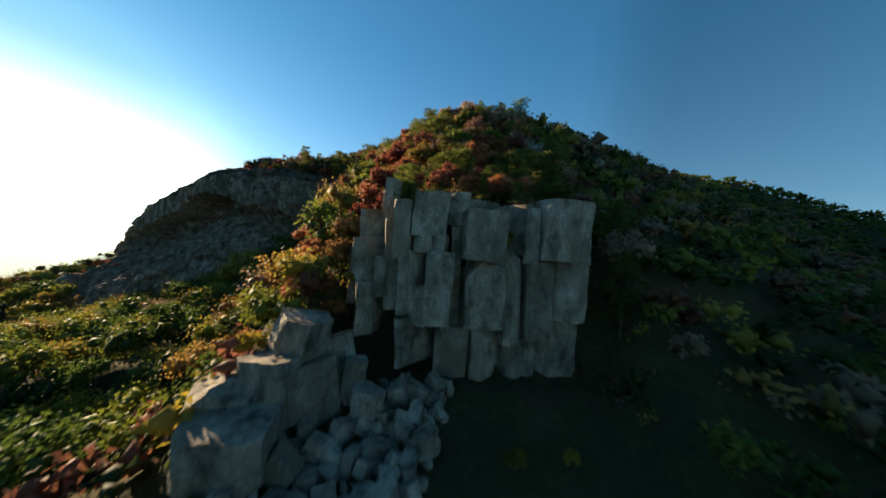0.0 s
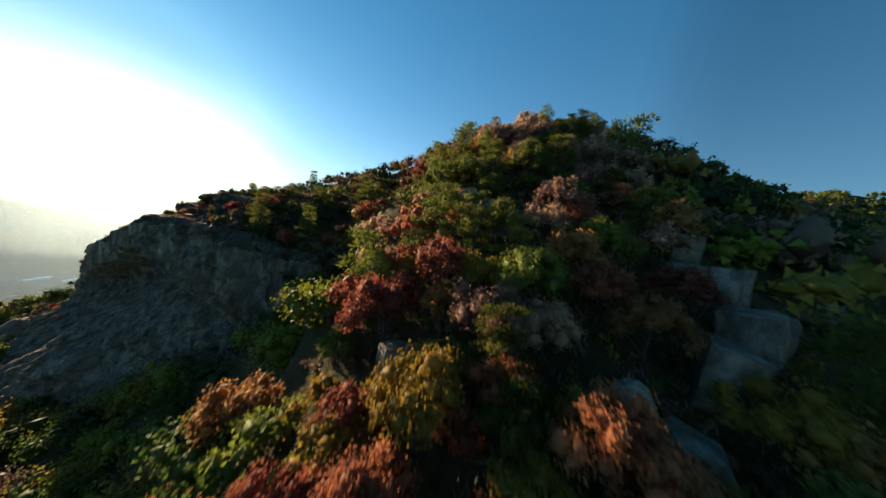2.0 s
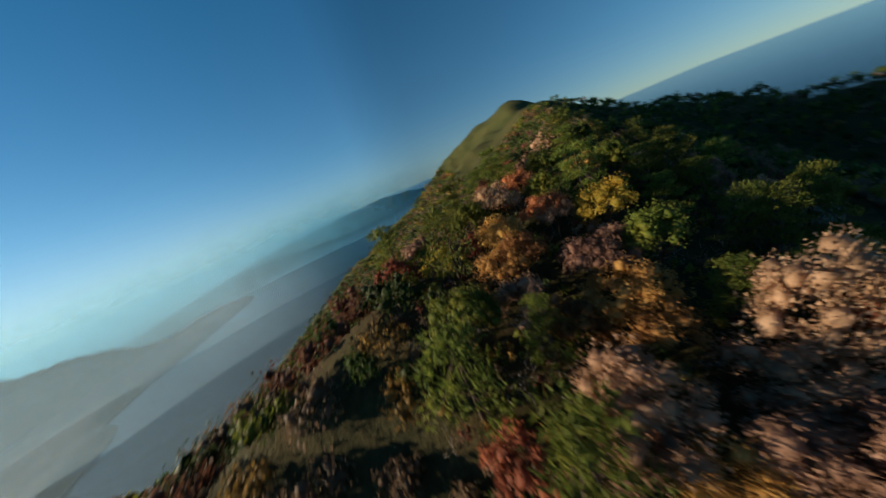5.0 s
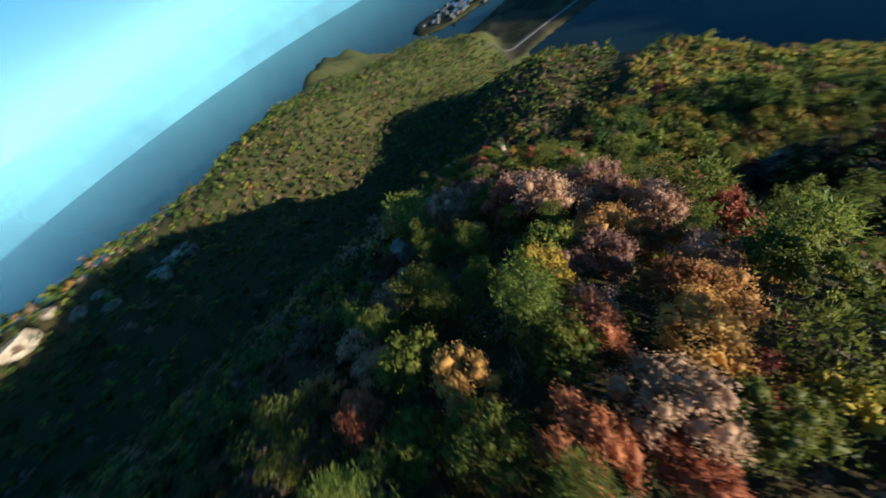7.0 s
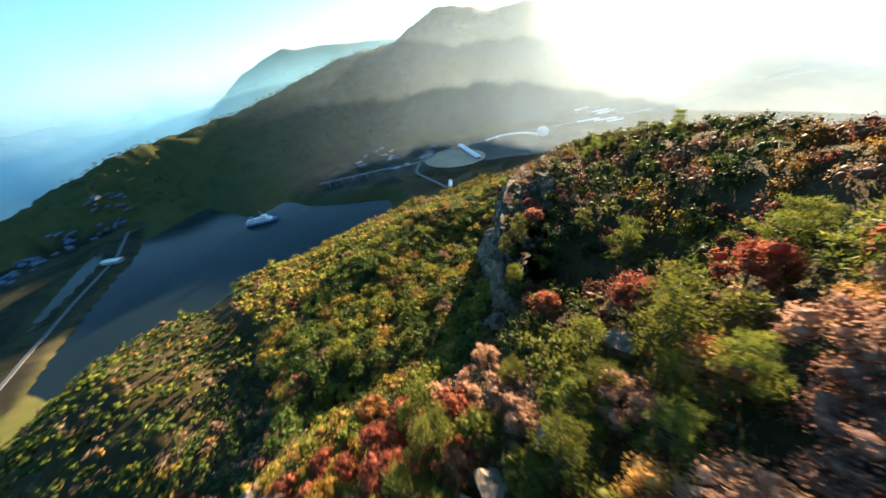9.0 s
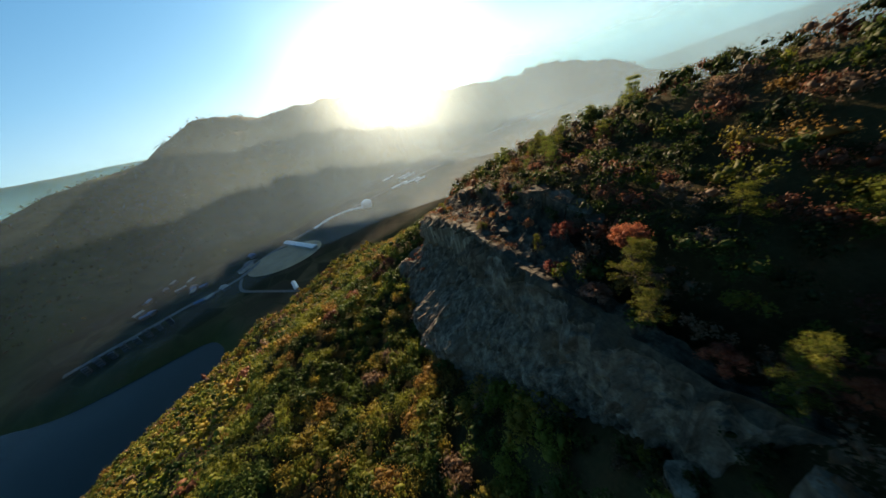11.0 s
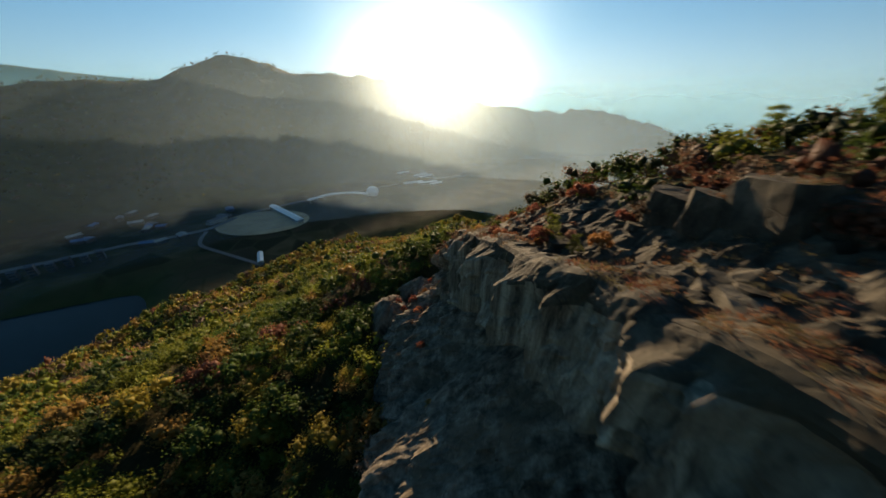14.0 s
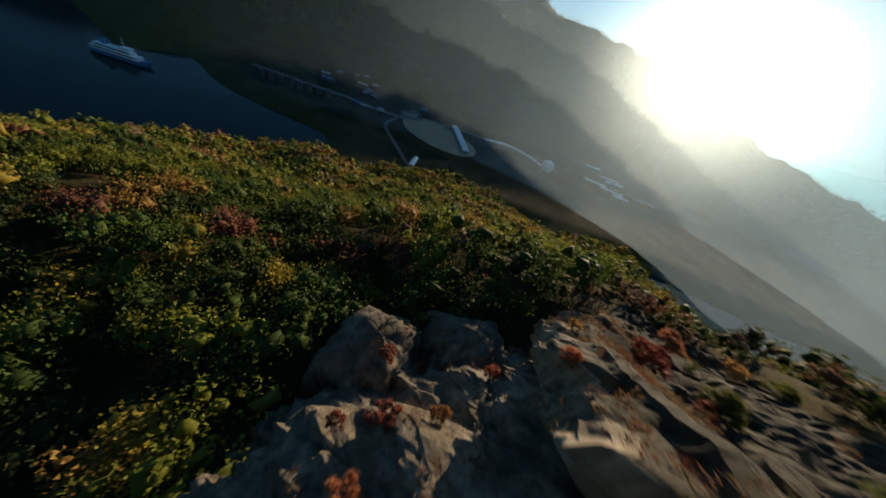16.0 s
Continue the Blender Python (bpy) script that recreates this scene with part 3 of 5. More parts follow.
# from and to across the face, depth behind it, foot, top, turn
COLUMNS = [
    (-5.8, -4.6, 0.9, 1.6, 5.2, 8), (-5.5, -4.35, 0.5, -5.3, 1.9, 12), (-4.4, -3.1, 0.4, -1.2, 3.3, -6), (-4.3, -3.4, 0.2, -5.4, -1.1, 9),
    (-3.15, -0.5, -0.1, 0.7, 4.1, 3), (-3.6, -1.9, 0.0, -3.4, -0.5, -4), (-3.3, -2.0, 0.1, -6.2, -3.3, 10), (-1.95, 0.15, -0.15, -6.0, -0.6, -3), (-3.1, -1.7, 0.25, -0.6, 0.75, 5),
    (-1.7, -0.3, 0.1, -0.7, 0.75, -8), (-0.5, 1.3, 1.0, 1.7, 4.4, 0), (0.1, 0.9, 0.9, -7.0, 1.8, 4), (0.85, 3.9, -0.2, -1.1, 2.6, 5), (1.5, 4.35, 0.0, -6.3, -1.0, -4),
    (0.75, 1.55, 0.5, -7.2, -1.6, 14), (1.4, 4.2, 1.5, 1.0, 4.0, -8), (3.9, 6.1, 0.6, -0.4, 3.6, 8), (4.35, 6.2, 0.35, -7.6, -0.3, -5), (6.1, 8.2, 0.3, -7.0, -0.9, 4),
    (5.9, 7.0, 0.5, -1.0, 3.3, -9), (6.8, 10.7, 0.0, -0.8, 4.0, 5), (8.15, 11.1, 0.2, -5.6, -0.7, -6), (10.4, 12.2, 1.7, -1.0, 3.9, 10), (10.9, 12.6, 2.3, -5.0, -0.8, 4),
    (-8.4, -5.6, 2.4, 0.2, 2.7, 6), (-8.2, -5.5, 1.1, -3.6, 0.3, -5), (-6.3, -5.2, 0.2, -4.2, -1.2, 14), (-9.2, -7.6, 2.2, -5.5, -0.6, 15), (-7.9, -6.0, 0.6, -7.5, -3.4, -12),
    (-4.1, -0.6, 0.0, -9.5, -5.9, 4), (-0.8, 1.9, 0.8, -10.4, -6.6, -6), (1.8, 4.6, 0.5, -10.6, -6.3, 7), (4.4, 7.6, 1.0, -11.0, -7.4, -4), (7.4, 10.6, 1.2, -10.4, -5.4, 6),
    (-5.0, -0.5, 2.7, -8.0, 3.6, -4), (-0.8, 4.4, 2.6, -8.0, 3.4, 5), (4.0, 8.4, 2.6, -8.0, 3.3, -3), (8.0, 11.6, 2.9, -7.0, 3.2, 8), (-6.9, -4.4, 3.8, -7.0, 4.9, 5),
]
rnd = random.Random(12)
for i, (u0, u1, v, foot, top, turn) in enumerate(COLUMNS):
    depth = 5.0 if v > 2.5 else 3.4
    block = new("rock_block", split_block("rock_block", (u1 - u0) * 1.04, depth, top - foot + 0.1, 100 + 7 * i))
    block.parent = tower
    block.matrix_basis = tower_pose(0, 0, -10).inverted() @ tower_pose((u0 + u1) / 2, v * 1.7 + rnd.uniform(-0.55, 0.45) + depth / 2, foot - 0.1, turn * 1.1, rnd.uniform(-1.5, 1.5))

# fallen blocks at its foot
rnd = random.Random(5)
BLOCKS = [(-10.6, -2.0, -10.4, 3.9, 3.4, 4.6, -14), (-7.3, -0.8, -9.4, 1.9, 1.8, 2.4, 12), (-6.4, -2.4, -10.6, 1.4, 1.5, 2.6, 24), (-7.9, -3.6, -13.2, 2.8, 2.2, 5.0, 6),
          (-10.4, -4.4, -14.2, 3.6, 2.6, 3.6, -20), (-12.2, -5.0, -15.4, 3.2, 3.0, 3.0, 14), (-5.2, -3.4, -11.6, 2.0, 1.6, 2.2, -30), (-11.0, -7.2, -16.6, 4.4, 3.4, 3.4, 8)]
for i in range(170):
    v = rnd.uniform(-9.5, -0.5)
    u = rnd.uniform(-8.5, 0.8) + 0.25 * v
    s = 0.28 + 1.1 * rnd.random() ** 2.2
    BLOCKS.append((u, v, None, s * rnd.uniform(1.0, 2.0), s * 0.8, s * rnd.uniform(0.6, 1.5), rnd.uniform(-80, 80)))
blocks = []
for i, (u, v, z, w, d, h, turn) in enumerate(BLOCKS):
    m = tower_pose(u, v, 0, turn, rnd.uniform(-14, 14) if z is not None else rnd.uniform(-40, 40))
    gz0 = ground_z(m.translation.x, m.translation.y)
    m.translation.z = max(gz0 - 0.25 * h, min(gz0 + 0.3, z)) if z is not None else gz0 - 0.2 * h
    hh = h + (max(0, z - m.translation.z) if z is not None else 0)
    ob = new("fallen_block", split_block("fallen_block", w, d, hh, 300 + i, chips=6 if i < 8 else 4, fine=3 if i < 8 else 1))
    ob.matrix_world = m
    tagged(ob, "broken grey rock block lying at the tower's foot", "rock", "fallen blocks below the tower")

# ---- the big cliff ----
def resample(points, step):
    """Evenly spaced places along a line, smoothed."""
    pts = np.array([p[:2] for p in points], float)
    length = np.r_[0, np.cumsum(np.hypot(*np.diff(pts, axis=0).T))]
    s = np.arange(0, length[-1], step)
    line = np.stack([np.interp(s, length, pts[:, 0]), np.interp(s, length, pts[:, 1])], 1)
    drop = np.interp(s, length, [p[2] for p in points])
    for _ in range(12):
        line[1:-1] = (line[:-2] + 2 * line[1:-1] + line[2:]) / 4
    return s, line, drop


def cell(u, v, amp):
    """Steps that change from block to block."""
    ju = np.floor(u + 0.35 * np.sin(v * 1.7)).astype(int)
    jv = np.floor(v + 0.5 * _lat[ju % 256, 3]).astype(int)
    return amp * (_lat[ju % 256, jv % 256] - 0.5)


s_, line, drop = resample(BRINK, 0.27)
tang = np.gradient(line, axis=0)
tang /= np.hypot(*tang.T)[:, None]
outw = np.stack([-tang[:, 1], tang[:, 0]], 1)       # towards the open side
v_ = np.concatenate([np.linspace(-0.10, 0, 46)[:-1], np.linspace(0, 1, 130)])[:, None]
S = s_[None, :] + 0 * v_
D = drop[None, :] + 3.0
down = np.where(v_ < 0, 0, v_) * D                  # metres below the brink
yl = line[:, 1]
wall = (np.interp(yl, [55, 62, 75, 85, 94, 106, 112, 120, 128, 136], [11, 11, 9, 7.5, 5.8, 6, 6.5, 7.5, 5, 3]) + 2.6 * fbm(s_ / 6 + 3, s_ * 0 + 2.0, 4) + cell(s_ / 3.4, s_ * 0 + 3.0, 1.5))[None, :]
deep = np.interp(yl, [60, 75, 85, 95, 110, 121, 129, 136], [0, 2.0, 4.5, 6, 6.2, 5, 2, 0.3])[None, :] * (0.8 + 0.4 * vnoise(S / 5 + 2, S * 0 + 5.0))      # how far the hollow cuts back
grade = np.interp(yl, [60, 75, 88, 98, 120, 130, 140, 150], [0.1, 0.4, 0.9, 1.2, 1.2, 0.9, 0.85, 0.8])[None, :]
reach = np.interp(yl, [60, 75, 85, 95, 105, 120, 132, 141, 150, 160], [1.0, 3, 7, 11.5, 13.5, 13, 11.5, 12.5, 8, 3])[None, :]
below = np.clip(down - wall, 0, None)
apron = -deep + grade * np.clip(below - 1.5 - 0.6 * deep, 0, None)
apron = np.where(apron > reach - 2.5, reach - 2.5 * np.exp(-np.clip(apron - reach + 2.5, 0, None) / 2.5), apron)
out = np.where(below > 0, (1.1 - (deep + 1.1) * smooth(0, 1.5, below)) * (below < 1.5) + apron * (below >= 1.5), 1.1 * np.clip(down / wall, 0, 1))
on_wall = 1 - smooth(wall - 0.5, wall + 1.0, down)
flute = 1 - np.abs(2 * vnoise(S / 1.9, down / 14.0 + 40) - 1)
out = out + ((flute ** 1.6 - 0.4) * 2.1 * on_wall + (flute - 0.5) * 0.35) * smooth(0.3, 1.5, down) + cell(S / 2.3, down / 4.4, 0.9) + cell(S / 0.9 + 7, down / 2.6, 0.42) + cell(S / 0.45 + 3, down / 1.1, 0.16)
out = out + fbm(S / 7, down / 9 + 60) * 2.6 + fbm(S / 1.1, down / 1.4 + 90, 4) * 0.9
slab = np.abs(2 * vnoise((S + down * 0.7) / 4.0, (down - S * 0.5) / 7 + 20) - 1)
out = out + ((slab - 0.5) * 2.6 + cell((S + down * 0.5) / 3.6, (down - S * 0.3) / 3.2, 1.3) + cell((S + down * 0.6) / 1.3 + 4, (down - S * 0.4) / 1.7, 0.5)) * (1 - on_wall)
out = np.where(v_ < 0, v_ * 120 * np.interp(yl, [50, 70, 82], [0.1, 0.25, 1])[None, :], out * smooth(-0.4, 1.2, down))
fade = np.minimum(smooth(0, 7, s_), smooth(0, 9, s_[-1] - s_))[None, :]
out = out * (0.25 + 0.75 * fade)
cx, cy = line[:, 0][None, :] + outw[:, 0][None, :] * out, line[:, 1][None, :] + outw[:, 1][None, :] * out
top_z = brink_z(line[:, 1])[None, :] + 0.35 * fade + fbm(S / 2.5, v_ * 0 + 12.0) * 1.1
cz = top_z - down + fbm(S / 2.0 + 5, down / 2 + 33) * 0.8
ledge = brink_z(cy) + fbm(cx / 5, cy / 5) * 1.1 + np.clip(-out - 3, 0, None) * 0.5 + fbm(cx / 1.1, cy / 1.1, 4) * 1.0 + fbm(cx / 0.45, cy / 0.45, 3) * 0.55 + cell((cx + 0.4 * cy) / 1.7, (cy - 0.3 * cx) / 2.6, 0.75) + cell((cx - 0.3 * cy) / 0.7 + 5, cy / 1.1, 0.3) - 0.35 * np.clip(0.22 - np.abs(2 * vnoise(cx / 2.2 + 9, cy / 3.4) - 1), 0, 1) / 0.22
mixv = smooth(-0.03, 0.0, v_)
cz = cz - 2.5 * (1 - fade)
cz = np.where(v_ < 0, ledge * (1 - mixv) + cz * mixv + 0.25, cz)
ny, nx = cz.shape
cliff = grid_mesh("cliff", cx, cy, cz, ROCK_STREAKED)
cliff.data.polygons.foreach_set("use_smooth", np.zeros(len(cliff.data.polygons), bool))
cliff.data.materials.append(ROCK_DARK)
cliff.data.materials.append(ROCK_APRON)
# shade painted by slot: 1 shelf and lip, 2 hollow, apron and near end
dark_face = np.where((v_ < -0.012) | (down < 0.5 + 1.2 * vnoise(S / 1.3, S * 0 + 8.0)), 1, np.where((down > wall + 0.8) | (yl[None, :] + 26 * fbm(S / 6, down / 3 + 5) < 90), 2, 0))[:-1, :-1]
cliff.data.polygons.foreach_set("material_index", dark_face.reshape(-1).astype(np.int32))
cliff.data.flip_normals()
tagged(cliff, "high grey cliff with streaked wall, hollow overhang and sloping apron", "cliff", kind="structure")

# ---- trees ----
def leaf_cloud(rng, centres, radii, per, size, flat=1.0, droop=0.0, spiky=False):
    """Many small leaves round some centres: vertices and triangles, as arrays."""
    n = len(centres) * per
    c = np.repeat(np.asarray(centres), per, 0)
    r = np.repeat(np.asarray(radii), per)[:, None]
    d = rng.normal(size=(n, 3))
    d /= np.linalg.norm(d, axis=1)[:, None]
    pos = c + d * r * (0.55 + 0.5 * rng.rand(n, 1)) * np.array([1, 1, flat])
    a = rng.normal(size=(n, 3)) + d * (1.6 if spiky else 0.4) + (0, 0, droop)
    a /= np.linalg.norm(a, axis=1)[:, None]
    b = np.cross(a, rng.normal(size=(n, 3)))
    b /= np.linalg.norm(b, axis=1)[:, None] + 1e-9
    sz = size * (0.6 + 0.8 * rng.rand(n, 1))
    if spiky:
        v = np.stack([pos - b * sz * 0.24, pos + b * sz * 0.24, pos + a * sz * 1.4], 1)
        return v.reshape(-1, 3), np.arange(3 * n).reshape(-1, 3)
    v = np.stack([pos - a * sz * 0.55 - b * sz * 0.5, pos + b * sz * 0.6, pos + a * sz * 0.75 - b * sz * 0.2], 1)
    return v.reshape(-1, 3), np.arange(3 * n).reshape(-1, 3)


def lumps(rng, centres, radii, fine=True, rough=0.22):
    """A knobbly solid heart for each clump of leaves: vertices and triangles."""
    if fine:        # an icosahedron
        q = 1.618
        g = [(-1, q, 0), (1, q, 0), (-1, -q, 0), (1, -q, 0), (0, -1, q), (0, 1, q), (0, -1, -q), (0, 1, -q), (q, 0, -1), (q, 0, 1), (-q, 0, -1), (-q, 0, 1)]
        tris = [(0, 11, 5), (0, 5, 1), (0, 1, 7), (0, 7, 10), (0, 10, 11), (1, 5, 9), (5, 11, 4), (11, 10, 2), (10, 7, 6), (7, 1, 8),
                (3, 9, 4), (3, 4, 2), (3, 2, 6), (3, 6, 8), (3, 8, 9), (4, 9, 5), (2, 4, 11), (6, 2, 10), (8, 6, 7), (9, 8, 1)]
    else:
        g = [(1, 0, 0), (-1, 0, 0), (0, 1, 0), (0, -1, 0), (0, 0, 1), (0, 0, -1)]
        tris = [(0, 2, 4), (2, 1, 4), (1, 3, 4), (3, 0, 4), (2, 0, 5), (1, 2, 5), (3, 1, 5), (0, 3, 5)]
    unit = np.array(g, float)
    unit /= np.linalg.norm(unit, axis=1)[:, None]
    n, m = len(centres), len(unit)
    jit = 1 + rough * rng.normal(size=(n, m, 1))
    v = np.asarray(centres)[:, None, :] + unit[None] * np.asarray(radii)[:, None, None] * jit
    f = np.array(tris)[None] + (np.arange(n) * m)[:, None, None]
    return v.reshape(-1, 3), f.reshape(-1, 3)


def joined(*sets):
    verts, faces, base = [], [], 0
    for v, f in sets:
        verts.append(v)
        faces.append(f + base)
        base += len(v)
    return np.concatenate(verts), np.concatenate(faces)


def fast_mesh(name, verts, faces, material):
    me = bpy.data.meshes.new(name)
    k = faces.shape[1]
    me.vertices.add(len(verts))
    me.vertices.foreach_set("co", np.asarray(verts, np.float32).reshape(-1))
    me.loops.add(faces.size)
    me.loops.foreach_set("vertex_index", faces.reshape(-1).astype(np.int32))
    me.polygons.add(len(faces))
    me.polygons.foreach_set("loop_start", np.arange(0, faces.size, k).astype(np.int32))
    me.update(calc_edges=True)
    me.materials.append(material)
    return me


def tube(path, radii, sides=6):
    """A bent tapering limb."""
    verts, faces = [], []
    for k, (p, r) in enumerate(zip(path, radii)):
        for j in range(sides):
            a = 2 * math.pi * j / sides
            verts.append((p[0] + r * math.cos(a), p[1] + r * math.sin(a), p[2]))
    for k in range(len(path) - 1):
        for j in range(sides):
            verts_j = (k * sides + j, k * sides + (j + 1) % sides, (k + 1) * sides + (j + 1) % sides, (k + 1) * sides + j)
            faces.append(verts_j)
    return verts, faces


def trunk_mesh(name, rng, tall, thick, limbs, tips):
    verts, faces = [], []

    def add(vf):
        base = len(verts)
        verts.extend(vf[0])
        faces.extend(tuple(base + i for i in f) for f in vf[1])

    bend = rng.uniform(-0.25, 0.25, 2)
    stem = [(bend[0] * t * tall * 0.5 + 0.08 * math.sin(5 * t), bend[1] * t * tall * 0.5, -0.5 + t * (tall + 0.5)) for t in np.linspace(0, 1, 6)]
    add(tube(stem, [thick * (1 - 0.75 * t) for t in np.linspace(0, 1, 6)]))
    for tip in tips[:limbs]:
        k = rng.randint(2, 5)
        a = np.array(stem[k])
        mid = (a + tip) / 2 + rng.uniform(-0.15, 0.15, 3)
        add(tube([a, mid, np.array(tip)], [thick * 0.40, thick * 0.25, thick * 0.08], 4))
    me = bpy.data.meshes.new(name)
    me.from_pydata([tuple(map(float, v)) for v in verts], [], faces)
    me.materials.append(BARK)
    return me


def broadleaf(kind, seed, rich):
    """Trunk and crown meshes of a small mountain oak or maple, about 4 m high."""
    rng = np.random.RandomState(seed)
    n = 34 if rich else 18
    ang, u = rng.rand(n) * 2 * np.pi, rng.rand(n)
    rad = 1.55 * np.sqrt(u)
    cz_ = 1.5 + 2.0 * np.sqrt(np.clip(1 - u * 0.85, 0, 1)) * rng.uniform(0.55, 1.08, n)
    c = np.stack([rad * np.cos(ang), rad * np.sin(ang), cz_], 1)
    c[:, :2] *= rng.uniform(0.8, 1.25, 2)
    per, size = (115, 0.08) if rich else (40, 0.16)
    r_ = rng.uniform(0.32, 0.62, n)
    v, f = joined(leaf_cloud(rng, c, r_ * 1.08, per, size), lumps(rng, c, r_ * 0.52, True, 0.3))
    return trunk_mesh("trunk", rng, 2.6, 0.11, 9 if rich else 4, c), fast_mesh("crown", v, f, LEAF[kind])


def pine(seed, rich):
    """A red pine with wide flat pads of needles in layers, about 5 m high."""
    rng = np.random.RandomState(seed)
    pads, radii, tips = [], [], []
    turn = rng.rand() * 6.28
    for level in np.linspace(1.3, 4.6, 6):
        reach_ = 2.1 * (1 - (level - 1.0) / 4.9) ** 0.8
        for k in range(5 if rich else 4):
            a = turn + k * 6.28 / (5 if rich else 4) + rng.uniform(-0.5, 0.5)
            r = reach_ * rng.uniform(0.6, 1.12)
            z = level + rng.uniform(-0.22, 0.22)
            tips.append((r * math.cos(a), r * math.sin(a), z))
            for q in range(5 if rich else 2):      # tufts along and beside the limb
                f, w = rng.uniform(0.35, 1.08), rng.normal() * 0.24
                pads.append((r * f * math.cos(a) - w * math.sin(a), r * f * math.sin(a) + w * math.cos(a), z + rng.uniform(-0.10, 0.14) + 0.12 * f))
                radii.append(rng.uniform(0.22, 0.40) * (1 if rich else 1.5))
        turn += 1.1
    pads.append((0, 0, 4.95))
    radii.append(0.32)
    v, f = leaf_cloud(rng, np.array(pads), radii, 50 if rich else 30, 0.095 if rich else 0.2, flat=0.5, droop=0.7, spiky=True)
    return trunk_mesh("trunk", rng, 4.5, 0.12, 24 if rich else 10, np.array(tips)), fast_mesh("crown", v, f, LEAF["pine"])


NAMES = {"pine": ("pine_tree", "dark green mountain pine with layered needle pads"), "green": ("oak_tree", "small oak with green leaves turning yellow"),
         "yellow": ("oak_tree", "small oak in yellow autumn leaves"), "orange": ("maple_tree", "small maple in orange autumn leaves"),
         "red": ("maple_tree", "low maple in dull red autumn leaves"), "brown": ("oak_tree", "small oak with withered pinkish-brown leaves")}
MODELS = {(k, rich): [pine(40 + i, rich) if k == "pine" else broadleaf(k, 70 + 9 * i + 100 * list(LEAF).index(k), rich) for i in range(4 if rich else 3)]
          for k in LEAF for rich in (True, False)}


def plant(kind, x, y, rng, rich, scale, foot=None):
    trunk_me, crown_me = MODELS[kind, rich][rng.randint(len(MODELS[kind, rich]))]
    name, label = NAMES[kind]
    ob = new(name)
    new("trunk", trunk_me).parent = ob
    new("crown", crown_me).parent = ob
    sz = scale * rng.uniform(0.8, 1.25)
    ob.matrix_world = (Matrix.Translation((x, y, (surface_z(x, y) if foot is None else foot) - 0.1)) @ Matrix.Rotation(rng.rand() * 6.28, 4, "Z")
                       @ Matrix.Diagonal((sz * rng.uniform(0.85, 1.2), sz * rng.uniform(0.85, 1.2), sz * rng.uniform(0.85, 1.15), 1)))
    return tagged(ob, label, "tree", "trees on the mountain")


def choose(mix, r):
    total = 0
    for kind, share in mix:
        total += share
        if r < total:
            return kind
    return mix[-1][0]


CREST_MIX = [("pine", 0.33), ("brown", 0.26), ("red", 0.15), ("green", 0.14), ("orange", 0.08), ("yellow", 0.04)]
LEFT_MIX = [("red", 0.36), ("orange", 0.16), ("yellow", 0.13), ("green", 0.12), ("pine", 0.10), ("brown", 0.13)]
WOOD_MIX = [("yellow", 0.40), ("green", 0.40), ("orange", 0.11), ("pine", 0.05), ("red", 0.04)]
SHADE_MIX = [("pine", 0.40), ("green", 0.32), ("brown", 0.16), ("red", 0.12)]


def mix_at(x, y, n):
    d, _ = along([(26, 13), (48, 30), (80, 41), (75, 58), (66, 92), (50, 114)], np.array(x, float), np.array(y, float))
    if y < 26 - 0.3 * x and x < 40:
        return SHADE_MIX
    if d < 20:
        return LEFT_MIX if (x < 42 or (n > 0.66 and x < 52)) else CREST_MIX
    if x + 0.4 * y < 62:
        return WOOD_MIX
    return CREST_MIX


def allowed(x, y):
    """No trees on bare rock: the cliff and its shelf, and before the tower."""
    side, _ = brink_side(np.array(x, float), np.array(y, float))
    if 60 < y < 158 and -7.5 - 3 * (y > 118) < side < 14:
        return False
    ahead, across = -((x - 19) * 0.83 + (y - 9) * 0.56), (x - 19) * 0.56 - (y - 9) * 0.83
    return not (-6.0 < ahead < 13 and -12.5 < across < 10)


def jittered(x0, x1, y0, y1, step, rng):
    for x in np.arange(x0, x1, step):
        for y in np.arange(y0, y1, step):
            yield x + rng.uniform(-0.48, 0.48) * step, y + rng.uniform(-0.48, 0.48) * step


# the larger trees of the ridge, from the tower up to the summit
LOW_TREES = [
    (29.1, 17.9, "pine", 1.40), (22.6, 31.5, "orange", 1.34), (27.0, 27.7, "red", 1.22), (39.4, 31.5, "orange", 0.98), (26.4, 12.7, "red", 0.98), (23.3, 54.4, "red", 1.22),
    (19.4, 57.7, "orange", 0.98), (14.2, 69.1, "green", 1.10), (21.2, 25.9, "pine", 0.50), (31.4, 25.3, "yellow", 1.22), (38.5, 27.1, "yellow", 0.98), (34.5, 31.9, "red", 1.46),
    (37.9, 22.4, "brown", 1.22), (27.7, 35.2, "orange", 1.22), (40.6, 13.3, "yellow", 0.98), (32.8, 34.2, "green", 0.85), (42.0, 43.3, "brown", 1.10), (32.4, 23.9, "red", 0.73),
]
MID_TREES = [
    (51.7, 20.1, "pine", 1.08), (45.5, 42.3, "pine", 0.90), (51.2, 35.0, "pine", 1.26), (57.9, 34.3, "brown", 1.31), (58.9, 29.7, "brown", 1.31), (47.8, 37.6, "brown", 0.99),
    (53.5, 61.9, "pine", 1.08), (61.6, 39.6, "brown", 1.10), (46.4, 51.7, "red", 1.10), (55.9, 41.0, "pine", 0.72), (53.9, 31.9, "green", 1.31), (51.3, 38.4, "green", 1.10),
    (61.6, 35.0, "brown", 1.21), (54.2, 48.6, "red", 1.10), (60.3, 50.0, "red", 1.10), (62.3, 53.5, "pine", 1.26), (48.1, 67.4, "pine", 0.90), (51.3, 30.5, "green", 1.10),
]
